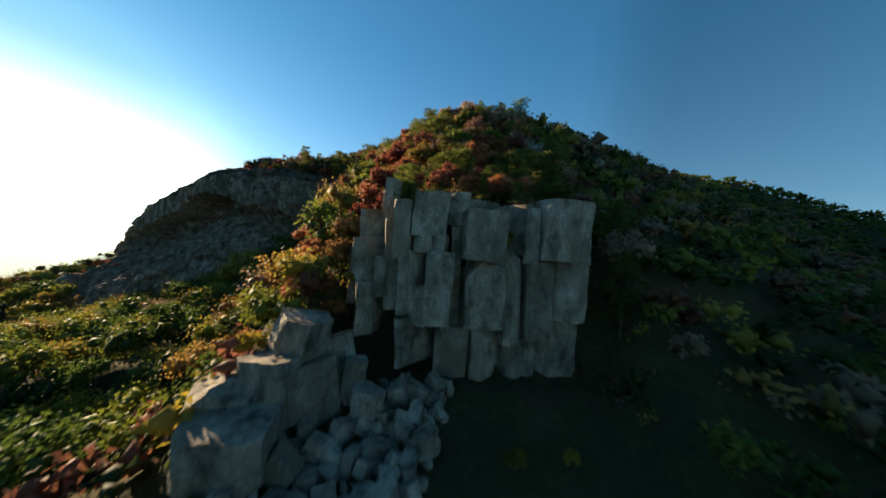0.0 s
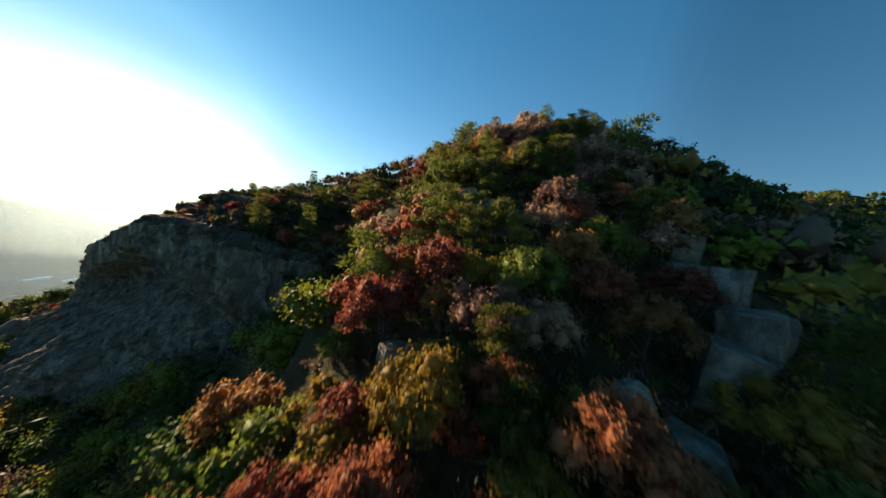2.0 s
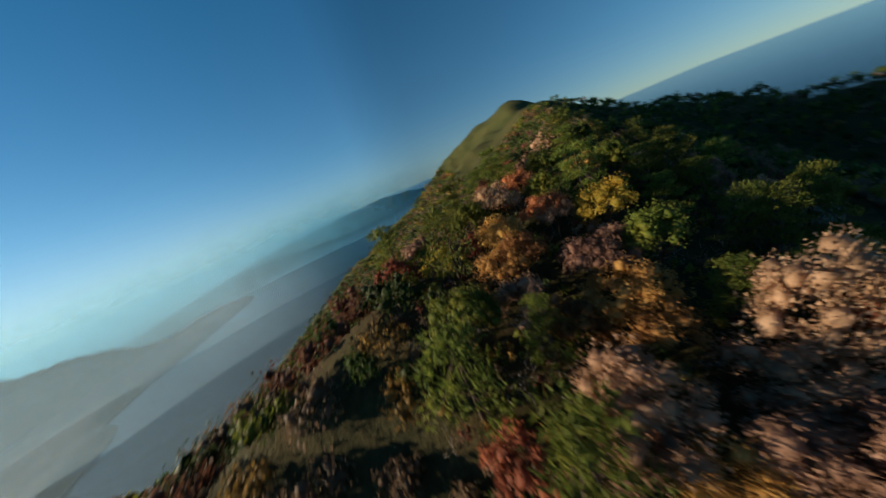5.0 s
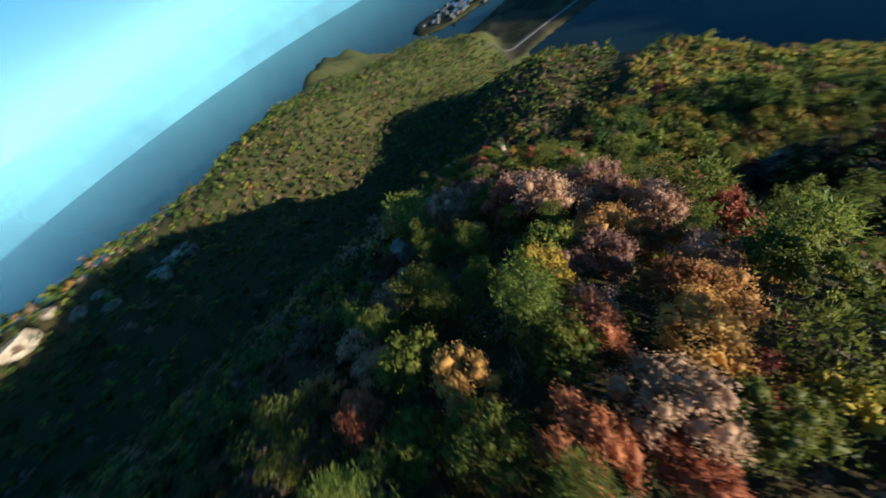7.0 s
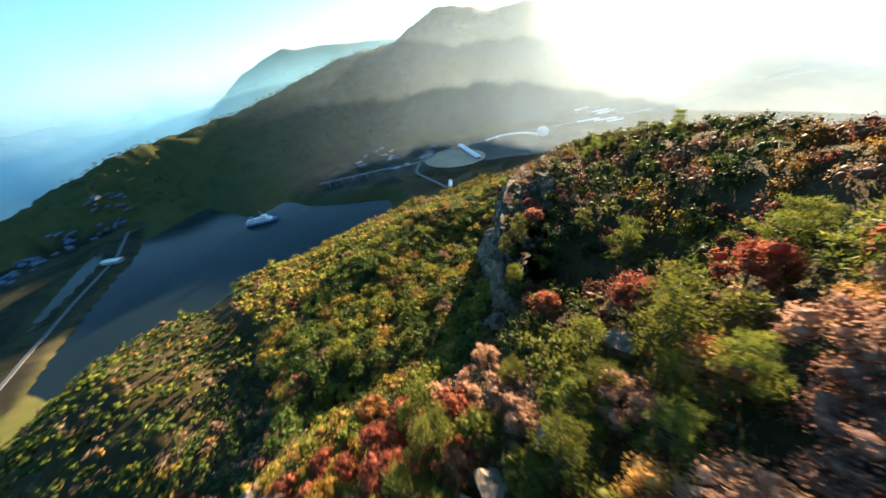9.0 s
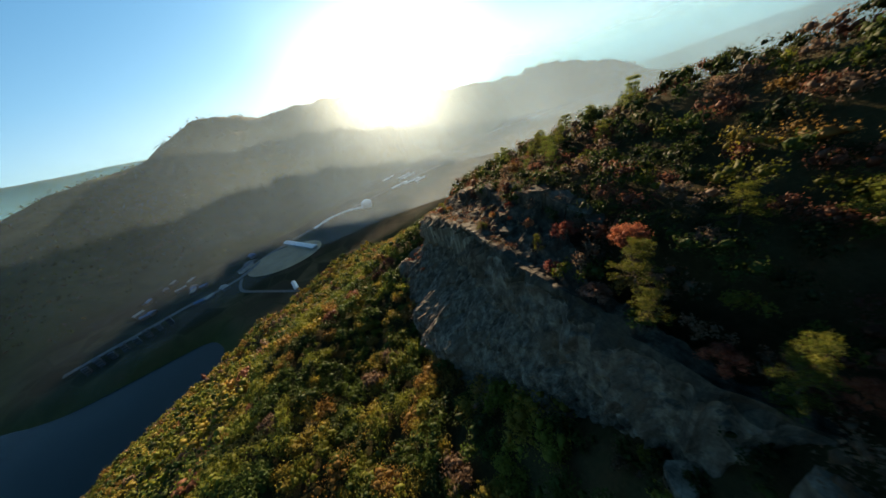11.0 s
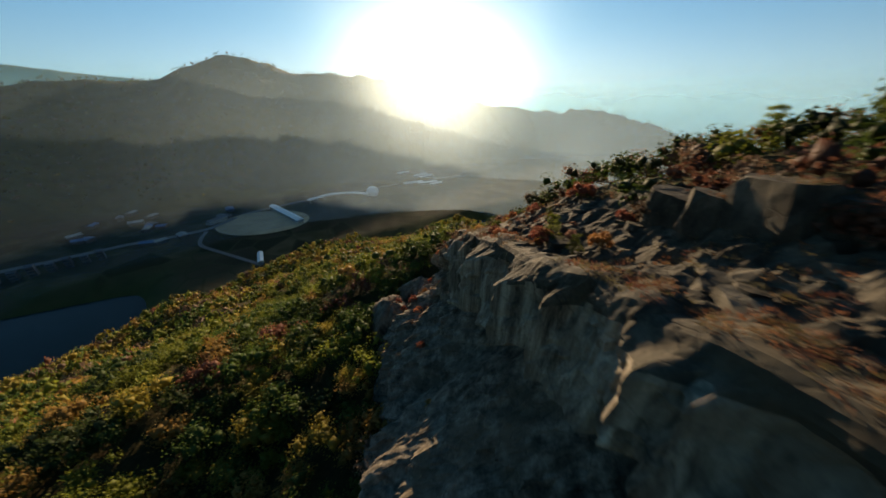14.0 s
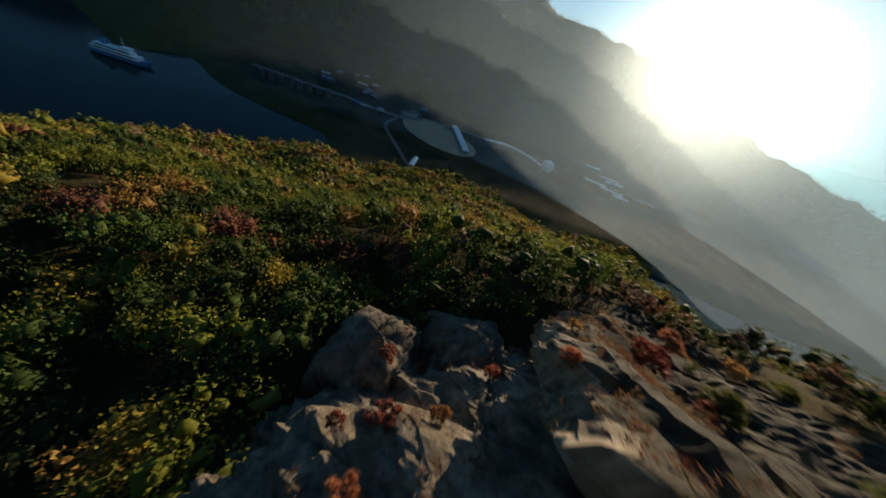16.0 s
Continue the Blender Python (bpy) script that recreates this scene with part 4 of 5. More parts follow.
TOP_TREES = [
    (65.0, 56.4, "pine", 0.86), (68.6, 45.3, "orange", 0.88), (63.6, 31.7, "green", 0.88), (75.1, 25.0, "pine", 0.86), (64.9, 37.9, "brown", 1.23), (67.1, 42.8, "orange", 0.88),
    (70.6, 42.4, "brown", 0.88), (73.6, 39.5, "yellow", 0.96), (65.8, 44.0, "green", 0.88), (77.6, 41.3, "green", 0.88), (70.4, 50.3, "green", 1.23), (75.3, 46.0, "orange", 1.05),
    (81.6, 39.2, "green", 0.88), (80.0, 45.1, "red", 0.71), (80.5, 32.0, "brown", 0.88), (78.2, 46.9, "green", 1.05),
]
LARGE_TREES = LOW_TREES + MID_TREES + TOP_TREES

OUTCROPS = [(50.9, 27.5, 2.6), (46.3, 29.9, 2.4), (51.6, 25.0, 2.4), (52.9, 29.0, 2.6), (47.3, 32.4, 2.4), (50.3, 14.6, 3.0), (46.8, 13.4, 2.8), (48.6, 12.6, 2.2), (49.2, 16.4, 2.4), (38.2, 18.1, 2.6), (43.1, 14.8, 3.2), (38.0, 16.2, 2.6),
            (53.0, 17.5, 2.6), (63.8, 6.5, 3.4), (53.7, 44.9, 2.4), (50.4, 36.4, 2.2), (47.4, 39.6, 2.2), (40.2, 53.0, 3.2), (72.8, 27.5, 2.6), (68.1, 22.2, 2.6), (36.2, 57.6, 2.6), (34, 30, 2.2), (30, 22, 2.6)]

rng = np.random.RandomState(11)
ridge = [(26, 13), (48, 30), (66, 37), (80, 41), (100, 31)]
for x, y in jittered(10, 100, -8, 66, 2.9, rng):
    d, _ = along(ridge[:4], np.array(x), np.array(y))
    crowded = any(math.hypot(x - a, y - b) < 1.7 * size_ for a, b, _, size_ in LARGE_TREES)
    crowded = crowded or any(math.hypot(x - a, y - b) < 0.75 * size_ for a, b, size_ in OUTCROPS)
    if d < 13.5 and allowed(x, y) and not crowded:
        kind = choose(mix_at(x, y, vnoise(np.array(x / 6), np.array(y / 6))), rng.rand())
        plant(kind, x, y, rng, d < 9, (1.2 if kind == "pine" else 1.12) * (0.72 if x > 66 else 1))

for x, y, kind, size_ in LARGE_TREES:
    plant(kind, x, y, rng, True, size_)
for x, y, size_ in [(42, 107, 0.7), (46, 103, 0.8), (43.5, 112, 0.75), (50, 107, 0.85), (49, 98, 0.8), (47, 110, 0.8), (45, 93, 0.7), (53, 92, 0.9), (56, 100, 0.9), (52, 113, 0.8), (44, 119, 0.6), (59, 94, 0.9), (48, 104, 0.7), (51, 101, 0.85), (46, 97, 0.7), (54, 105, 0.8), (41, 101, 0.6), (42, 96, 0.6)]:
    plant("pine", x, y, rng, True, size_)      # along the top of the ledge


# ---- the woods farther off ----
def woods(name, label, points, kinds, clumps, leaves, size, spread, seed, fine=False):
    """One object of many small crowns, coloured crown by crown."""
    r = np.random.RandomState(seed)
    n = len(points)
    big = r.uniform(0.7, 1.3, n)
    c = np.stack([points[:, 0], points[:, 1], height(points[:, 0], points[:, 1])], 1)
    side, _ = brink_side(c[:, 0], c[:, 1])
    on_shelf = np.where((c[:, 1] > 56) & (c[:, 1] < 158) & (side > -12) & (side < 0.5))[0]
    c[on_shelf, 2] = [surface_z(a, b) for a, b in c[on_shelf, :2]]
    sub = r.normal(size=(n, clumps, 3)) * (0.42, 0.42, 0.28)
    sub[:, :, 2] = np.abs(sub[:, :, 2]) * -0.9 + 1.15
    c = (c[:, None, :] + sub * (spread * big)[:, None, None]).reshape(-1, 3)
    rad = np.repeat(spread * big, clumps) * r.uniform(0.34, 0.56, n * clumps)
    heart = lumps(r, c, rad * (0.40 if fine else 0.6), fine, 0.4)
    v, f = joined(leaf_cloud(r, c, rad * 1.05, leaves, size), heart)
    # hearts get a darker tone, painting the shade inside each crown
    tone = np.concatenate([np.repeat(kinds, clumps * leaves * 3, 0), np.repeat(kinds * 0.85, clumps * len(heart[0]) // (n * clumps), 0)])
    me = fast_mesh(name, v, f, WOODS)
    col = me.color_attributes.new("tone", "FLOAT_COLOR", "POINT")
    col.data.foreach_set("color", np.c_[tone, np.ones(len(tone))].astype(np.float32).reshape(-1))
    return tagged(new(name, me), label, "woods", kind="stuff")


def woods_material():
    m = Mat("autumn_woods", rough=0.65, spec=0.2)
    col = m.mix(0.55, m.attr("tone").outputs["Color"], m.ramp(m.noise(0.8, 5, 0.7), (0.3, (0.45, 0.45, 0.45)), (0.7, (1.0, 1.0, 1.0))), "MULTIPLY")
    m.color(col)
    tr = m.n.new("ShaderNodeBsdfTranslucent")
    m.l.new(col, tr.inputs["Color"])
    mixer = m.n.new("ShaderNodeMixShader")
    mixer.inputs[0].default_value = 0.42
    m.l.new(m.b.outputs[0], mixer.inputs[1])
    m.l.new(tr.outputs[0], mixer.inputs[2])
    m.l.new(mixer.outputs[0], m.n["Material Output"].inputs["Surface"])
    return m.m


WOODS = woods_material()
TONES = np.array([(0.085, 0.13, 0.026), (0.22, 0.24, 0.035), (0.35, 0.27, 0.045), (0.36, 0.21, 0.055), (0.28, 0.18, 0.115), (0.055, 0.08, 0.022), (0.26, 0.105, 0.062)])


def scatter(x0, x1, y0, y1, step, keep, weights, seed):
    r = np.random.RandomState(seed)
    gx_, gy_ = np.meshgrid(np.arange(x0, x1, step), np.arange(y0, y1, step))
    p = np.stack([gx_.ravel(), gy_.ravel()], 1) + r.uniform(-0.48, 0.48, (gx_.size, 2)) * step
    p = p[keep(p[:, 0], p[:, 1])]
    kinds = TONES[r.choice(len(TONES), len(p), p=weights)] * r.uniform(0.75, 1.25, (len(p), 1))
    return p, kinds


def bare_rock(x, y):
    side, _ = brink_side(x, y)
    shelf_ = (y > 58) & (y < 158) & (side > np.where(y < 74, -1.5, np.where(y > 118, -10.5, -7.5))) & (side < np.interp(y, [58, 75, 85, 95, 105, 122, 140, 150, 158], [1, 3, 7, 11, 12.5, 12, 11, 8, 4]))
    ahead, across = -((x - 19) * 0.83 + (y - 9) * 0.56), (x - 19) * 0.56 - (y - 9) * 0.83
    return shelf_ | ((ahead > -6) & (ahead < 13) & (across > -12.5) & (across < 10))


def off_ridge(x, y):
    d, _ = along(ridge[:4], x, y)
    return (d >= 13.5) & ~bare_rock(x, y) & (height(x, y) > -126)


def on_flank(x, y):
    return off_ridge(x, y) & flank_side(x, y)


def flank_side(x, y):
    side, _ = brink_side(x, y)
    return (x + 0.45 * y > 60) & (y > 20) & ((side < 3) | (y < 68)) & (y < 155 + 0.6 * x)


def on_slope(x, y):
    return off_ridge(x, y) & ~flank_side(x, y) & (y > 26 - 0.3 * x)


def in_shade(x, y):
    return off_ridge(x, y) & ~flank_side(x, y) & (y <= 26 - 0.3 * x)


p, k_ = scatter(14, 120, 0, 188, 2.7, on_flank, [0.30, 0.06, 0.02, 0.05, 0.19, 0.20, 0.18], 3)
# tones cut to 0.65, so the flank looks shaded though the sun reaches it
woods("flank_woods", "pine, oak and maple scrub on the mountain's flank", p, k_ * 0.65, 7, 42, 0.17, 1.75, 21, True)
p, k_ = scatter(-45, 78, 0, 200, 4.2, lambda x, y: on_slope(x, y) & ((x < 40) | (y > 100)), [0.34, 0.33, 0.14, 0.07, 0.03, 0.08, 0.01], 4)
woods("slope_woods", "yellow and green autumn woods below the cliff", p, k_ * 1.0, 13, 66, 0.21, 2.9, 22, True)
p, k_ = scatter(-260, 250, -40, 400, 5.0, lambda x, y: on_slope(x, y) & ((x < 70) | (y > 150)) & ~((x > -45) & (x < 40) & (y < 200)) & ~((x >= 40) & (x < 78) & (y > 100) & (y < 200)), [0.17, 0.33, 0.26, 0.11, 0.05, 0.06, 0.02], 5)
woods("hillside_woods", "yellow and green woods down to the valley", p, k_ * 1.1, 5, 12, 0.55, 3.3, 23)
p, k_ = scatter(-40, 130, -60, 40, 2.8, in_shade, [0.30, 0.14, 0.06, 0.06, 0.20, 0.16, 0.08], 6)
woods("shaded_woods", "dark green and brown woods on the shaded side", p, k_, 4, 14, 0.36, 2.0, 24)
p, k_ = scatter(-330, 260, -300, 40, 4.3, lambda x, y: in_shade(x, y) & ~((x > -40) & (x < 130) & (y > -60)), [0.56, 0.20, 0.0, 0.02, 0.10, 0.12, 0.0], 7)
woods("south_ridge_woods", "low woods on the next ridge to the south", p, k_ * 0.9, 2, 5, 0.85, 3.2, 25)
p, k_ = scatter(50, 430, -110, 380, 6.0, lambda x, y: on_flank(x, y) & ~((x < 120) & (y < 188) & (y > 0)), [0.32, 0.14, 0.06, 0.05, 0.18, 0.20, 0.05], 8)
woods("ridge_woods", "dark pine and oak woods behind the summit", p, k_, 3, 5, 1.1, 3.6, 26)
p, k_ = scatter(-1150, 950, 120, 1420, 17.0, lambda x, y: (height(x, y) > -120) & (np.hypot(x - 40, y - 100) > 300) & ~(on_slope(x, y) & (x < 70) & (y < 400)), [0.30, 0.14, 0.06, 0.04, 0.22, 0.24, 0.0], 9)
# tones cut to 0.55: the far slope's shade is put into the leaf colour
woods("valley_side_woods", "woods on the mountain across the valley, toned dark as if in shade", p, k_ * 0.55, 2, 4, 1.9, 4.2, 27)
p, k_ = scatter(58, 260, -60, 60, 3.2, lambda x, y: on_slope(x, y) & (y > -40 + 0.0 * x), [0.34, 0.12, 0.05, 0.05, 0.20, 0.20, 0.04], 10)
woods("summit_woods", "dark pine and oak scrub along the summit ridge", p, k_, 5, 18, 0.34, 1.9, 28)


def undergrowth():
    """Low scrub and bare twigs between the trees of the ridge."""
    keep = lambda x, y: (along(ridge[:4], x, y)[0] < 15) & ~bare_rock(x, y)
    p, k_ = scatter(10, 100, -10, 70, 1.25, keep, [0.10, 0.12, 0.08, 0.12, 0.34, 0.04, 0.20], 12)
    woods("undergrowth", "low brown, red and green scrub under the trees", p, k_ * 0.85, 2, 20, 0.13, 0.75, 29)
    r = np.random.RandomState(61)
    p, _ = scatter(12, 98, -8, 68, 2.6, keep, [0.1, 0.1, 0.1, 0.1, 0.4, 0.1, 0.1], 13)
    c = np.stack([p[:, 0], p[:, 1], height(p[:, 0], p[:, 1]) + 0.7], 1)
    n = 34
    base = np.repeat(c, n, 0) + r.normal(size=(len(c) * n, 3)) * (0.45, 0.45, 0.5)
    way = r.normal(size=base.shape) * (0.7, 0.7, 0.5) + (0, 0, 0.9)
    way *= r.uniform(0.25, 0.75, (len(base), 1)) / np.linalg.norm(way, axis=1)[:, None]
    side_ = np.cross(way, r.normal(size=base.shape))
    side_ *= 0.018 / (np.linalg.norm(side_, axis=1)[:, None] + 1e-9)
    v = np.stack([base - side_, base + side_, base + way], 1).reshape(-1, 3)
    me = fast_mesh("bare_twigs", v, np.arange(len(v)).reshape(-1, 3), TWIG)
    tagged(new("bare_twigs", me), "grey bare twigs of leafless shrubs", "twigs", kind="stuff")


TWIG = plain("grey_twigs", (0.24, 0.20, 0.17), 0.9, scale=1.5)
undergrowth()

# ---- rocks and low growth on the shelf ----
rnd = random.Random(9)


def stand_rock(name, label, x, y, w, d, h, seed, turn, sink=0.3, cuts=5, group="rocks on the mountain", material=None):
    ob = new(name, split_block(name, w, d, h * 1.3, seed, material, chips=10, fine=2 if cuts < 6 else 3))
    ob.matrix_world = pose(x, y, surface_z(x, y) - sink * h, rnd.uniform(-8, 8), rnd.uniform(-8, 8), turn)
    return tagged(ob, label, "rock", group)


for i in range(16):        # the upper ledge of rounded blocks
    t = i / 15
    x, y = 41 - 8.5 * t + rnd.uniform(-0.6, 0.6), 77 + 36 * t + rnd.uniform(-0.8, 0.8)
    s = rnd.uniform(1.7, 3.3)
    # the dark rock copy paints these boulders as if shaded
    stand_rock("ledge_boulder", "large grey boulder on the upper ledge of the cliff, coloured dark as if in shade", x, y, s * 1.35, s, s * 0.75, 500 + i, rnd.uniform(-30, 30) + 110, group="boulders on the ledge", material=ROCK_DARK)
for i in range(150):
    y = rnd.uniform(84, 150)
    bx = float(np.interp(y, [p[1] for p in BRINK], [p[0] for p in BRINK]))
    x = bx + (rnd.uniform(0.5, 12) if i < 100 else rnd.uniform(0.8, 6))
    s = rnd.uniform(0.25, 0.8) if i < 100 else rnd.uniform(0.7, 1.2)
    # same dark copy, to sit with the shelf's painted shade
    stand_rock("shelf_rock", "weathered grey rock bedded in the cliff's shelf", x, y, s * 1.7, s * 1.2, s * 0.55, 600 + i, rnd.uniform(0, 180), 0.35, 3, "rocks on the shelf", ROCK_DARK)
for i, (x, y, s) in enumerate(OUTCROPS):
    stand_rock("rock_outcrop", "grey rock outcrop among the trees on the ridge", x, y, s * 1.0, s * 0.8, s * 0.85, 700 + i, rnd.uniform(0, 180), 0.35, 6, "outcrops on the ridge", ROCK_APRON)
for i in range(16):
    x, y = rnd.uniform(60, 135), -116 + rnd.uniform(-14, 8)
    s = rnd.uniform(2, 4.5) if i < 9 else rnd.uniform(4.5, 8)
    stand_rock("rock_outcrop", "pale rock slab on the next ridge", x, y, s * 1.6, s, s * 0.5, 760 + i, rnd.uniform(0, 180), 0.3, 3, "outcrops on the next ridge")

for i, (x, y, top, w, d, turn) in enumerate([(10.5, 141, -15.2, 9, 10, 12), (15.5, 146.5, -14.5, 9, 9, 35)]):
    foot = ground_z(x, y) - 3
    ob = new("rock_buttress", weathered_mesh("rock_buttress", w, d, max(4, top - foot), 20 + i, ROCK_APRON))
    ob.parent = cliff
    ob.matrix_world = pose(x, y, foot, 0, 0, turn)

SHRUBS = []
for i in range(46):
    y = rnd.uniform(80, 152)
    bx = float(np.interp(y, [p[1] for p in BRINK], [p[0] for p in BRINK]))
    SHRUBS.append((bx + rnd.uniform(1.5, 11), y, rnd.choice(["pine", "red", "red", "orange", "brown", "green"]), rnd.uniform(0.25, 0.5)))
SHRUBS += [(24, 9.5, "pine", 0.5), (14.5, 20, "orange", 0.6), (13, 22, "red", 0.8), (16, 21.5, "orange", 0.9), (18, 19.5, "orange", 0.8),
           (15.5, 4.5, "yellow", 0.45), (17.5, 2.0, "yellow", 0.3), (11, 18.5, "green", 0.7), (9, 21, "yellow", 0.8), (10, 25, "red", 0.9), (6, 17, "yellow", 0.7), (13.5, 25, "red", 1.0), (20.5, 20, "orange", 1.1), (22, 23, "red", 1.1), (18.5, 23.5, "orange", 1.0), (16, 25, "red", 1.0), (15, 29, "orange", 1.0), (12, 28, "red", 0.9), (24.5, 17.5, "orange", 0.9)]
rs = np.random.RandomState(31)
for x, y, kind, sc in SHRUBS:
    ob = plant(kind, x, y, rs, True, sc)
    ob.name = "shrub"
    tagged(ob, {"pine": "low green pine bush rooted in the rock", "red": "low red-leaved shrub on bare rock", "orange": "low orange-leaved shrub on bare rock", "brown": "low withered shrub on bare rock",
                "green": "low green shrub on bare rock", "yellow": "low yellow-leaved shrub on bare rock"}[kind], "shrub", "shrubs on the rocks")


bpy.context.view_layer.update()
dg = bpy.context.evaluated_depsgraph_get()


def top_of(x, y, z=40.0):
    """The height of the rock or ground at a place of the cliff."""
    hit, p, *_ = scene.ray_cast(dg, (x, y, z), (0, 0, -1))
    return p.z if hit else ground_z(x, y)


for x, y, kind, sc in [(18.9, 17.0, "pine", 0.75), (17.7, 15.2, "pine", 0.5), (20.3, 16.6, "orange", 0.5), (21.6, 14.0, "red", 0.7), (22.6, 12.2, "red", 0.75), (20.9, 15.4, "pine", 0.6), (24.0, 10.2, "red", 0.7), (23.2, 13.6, "brown", 0.8), (25.0, 11.2, "pine", 0.8), (26.2, 8.6, "red", 0.7), (25.2, 6.6, "pine", 0.7), (24.6, 8.2, "brown", 0.6), (27.0, 6.0, "pine", 0.8), (28.0, 10.0, "pine", 1.0), (26.6, 13.2, "red", 0.9)]:
    ob = plant(kind, x, y, rs, True, sc, max(top_of(x, y), 2.6 if kind != "pine" else 3.0) - 0.1)
    ob.name = "shrub"
    tagged(ob, {"pine": "bushy green pine rooted on top of the rock tower", "red": "dull red shrub on top of the rock tower", "orange": "orange-leaved shrub on top of the rock tower", "brown": "withered pinkish shrub on top of the rock tower"}[kind], "shrub", "shrubs on the tower")
for i in range(17):
    u, v = -4.6 + 0.98 * i + rnd.uniform(-0.4, 0.4), rnd.uniform(1.9, 4.6)
    p = tower_pose(u, v, 0).translation
    kind = ["pine", "brown", "pine", "red", "green"][i % 5] if i > 2 else "pine"
    ob = plant(kind, p.x, p.y, rs, True, rnd.uniform(0.42, 0.7), top_of(p.x, p.y) - 0.15)
    ob.name = "shrub"
    tagged(ob, {"pine": "bushy green pine rooted on top of the rock tower", "red": "dull red shrub on top of the rock tower", "green": "green shrub on top of the rock tower",
                "brown": "withered pinkish shrub on top of the rock tower"}[kind], "shrub", "shrubs on the tower")
for x, y, kind, sc in [(26.8, 17.6, "pine", 1.2), (25.6, 20.5, "red", 0.9), (24, 34.7, "orange", 1.1), (22.6, 32.0, "orange", 1.0), (21, 35, "red", 1.0), (19.5, 31.5, "red", 0.95), (18.2, 28.0, "red", 0.9), (23.2, 27.5, "orange", 1.0), (23, 57, "yellow", 1.1),
                       (28.5, 25.0, "red", 1.0), (30.0, 21.5, "orange", 0.9), (27.5, 29.5, "red", 1.0), (30.0, 28.5, "red", 1.1), (33.0, 26.5, "yellow", 0.8), (35.5, 19.5, "yellow", 0.8)]:
    plant(kind, x, y, rs, True, sc)
for x, y, kind, sc in [(15, 136, "red", 0.5), (16, 133, "red", 0.42), (13.5, 134.5, "red", 0.4), (18, 143, "red", 0.35), (14, 142, "red", 0.4), (17, 138, "orange", 0.3), (19.5, 141, "red", 0.3), (12, 140, "red", 0.35),
                       (16.5, 126, "red", 0.4), (17.5, 119, "orange", 0.35), (21, 133, "green", 0.3), (22.5, 144, "red", 0.4), (24, 149, "green", 0.4), (26, 152, "red", 0.5), (20, 147, "orange", 0.3)]:
    ob = plant(kind, x, y, rs, True, sc, top_of(x, y))
    ob.name = "shrub"
    tagged(ob, "low %s-leaved shrub in a crack of the buttress" % kind, "shrub", "shrubs on the rocks")


for x, y, kind, sc in [(37, 64, "pine", 0.8), (39.5, 60, "red", 0.9), (36, 69, "brown", 0.7), (41, 57, "pine", 0.9), (34.5, 74, "red", 0.6), (38.5, 67, "pine", 0.9), (41, 63, "brown", 0.9), (37.5, 72.5, "pine", 0.8),
                       (43.5, 55.5, "red", 0.9), (36, 60.5, "green", 0.6), (40, 70, "red", 0.9), (34.6, 78, "pine", 0.5), (37.5, 77, "red", 0.7), (43, 60, "green", 1.0)]:
    plant(kind, x, y, rs, True, sc, top_of(x, y) - 0.1)      # where the brink runs out into the slope


def bx_at(y):
    return np.interp(y, [p[1] for p in BRINK], [p[0] for p in BRINK])


def tufts():
    r = np.random.RandomState(44)
    n = 3600
    y = r.uniform(78, 154, n)
    bx = np.interp(y, [p[1] for p in BRINK], [p[0] for p in BRINK])
    x = bx + r.uniform(-11, 13, n) * np.where(r.rand(n) < 0.75, 1, 0.2)
    keep = vnoise(x / 3.2, y / 3.2) > 0.44
    x, y = x[keep], y[keep]
    keep = (x > bx_at(y) + 0.2) | (y > 126)
    x, y = x[keep], y[keep]
    c = np.stack([x, y, [top_of(a, b) + 0.06 for a, b in zip(x, y)]], 1)
    v, f = leaf_cloud(r, c, r.uniform(0.22, 0.5, len(x)), 36, 0.10, flat=0.4, droop=0.8, spiky=True)
    tone = np.array([(0.27, 0.12, 0.06), (0.23, 0.15, 0.08), (0.17, 0.07, 0.045), (0.13, 0.11, 0.05)])[r.choice(4, len(x))]
    me = fast_mesh("dry_grass", v, f, WOODS)
    tone = np.repeat(tone[:, None, :], 36 * 3, 1).reshape(-1, 3)
    me.color_attributes.new("tone", "FLOAT_COLOR", "POINT").data.foreach_set("color", np.c_[tone, np.ones(len(tone))].astype(np.float32).reshape(-1))
    tagged(new("dry_grass", me), "orange and tan dry grass on the rock shelf", "grass", kind="stuff")


tufts()


# ---- in the valley ----
def strip(name, points, width, thick, material, label, category, lift=0.3, kind="structure", level=None):
    """A ribbon of road or canopy along a line."""
    s, line2, _ = resample([(*p, 0) for p in points], 6.0)
    t2 = np.gradient(line2, axis=0)
    t2 /= np.hypot(*t2.T)[:, None]
    n2 = np.stack([-t2[:, 1], t2[:, 0]], 1) * width / 2
    verts, faces = [], []
    for p, n in zip(line2, n2):
        z = (ground_z(p[0], p[1]) if level is None else level) + lift
        verts += [(p[0] - n[0], p[1] - n[1], z), (p[0] + n[0], p[1] + n[1], z), (p[0] + n[0], p[1] + n[1], z - thick), (p[0] - n[0], p[1] - n[1], z - thick)]
    for i in range(len(line2) - 1):
        a = 4 * i
        faces += [(a + j, a + (j + 1) % 4, a + 4 + (j + 1) % 4, a + 4 + j) for j in range(4)]
    return tagged(mesh_object(name, verts, faces, material, False), label, category, kind=kind)


def gable(w, d, h, rise):
    v = [(-w / 2, -d / 2, h), (w / 2, -d / 2, h), (w / 2, d / 2, h), (-w / 2, d / 2, h), (-w / 2, 0, h + rise), (w / 2, 0, h + rise)]
    return v, [(0, 1, 5, 4), (2, 3, 4, 5), (0, 4, 3), (1, 2, 5), (3, 2, 1, 0)]


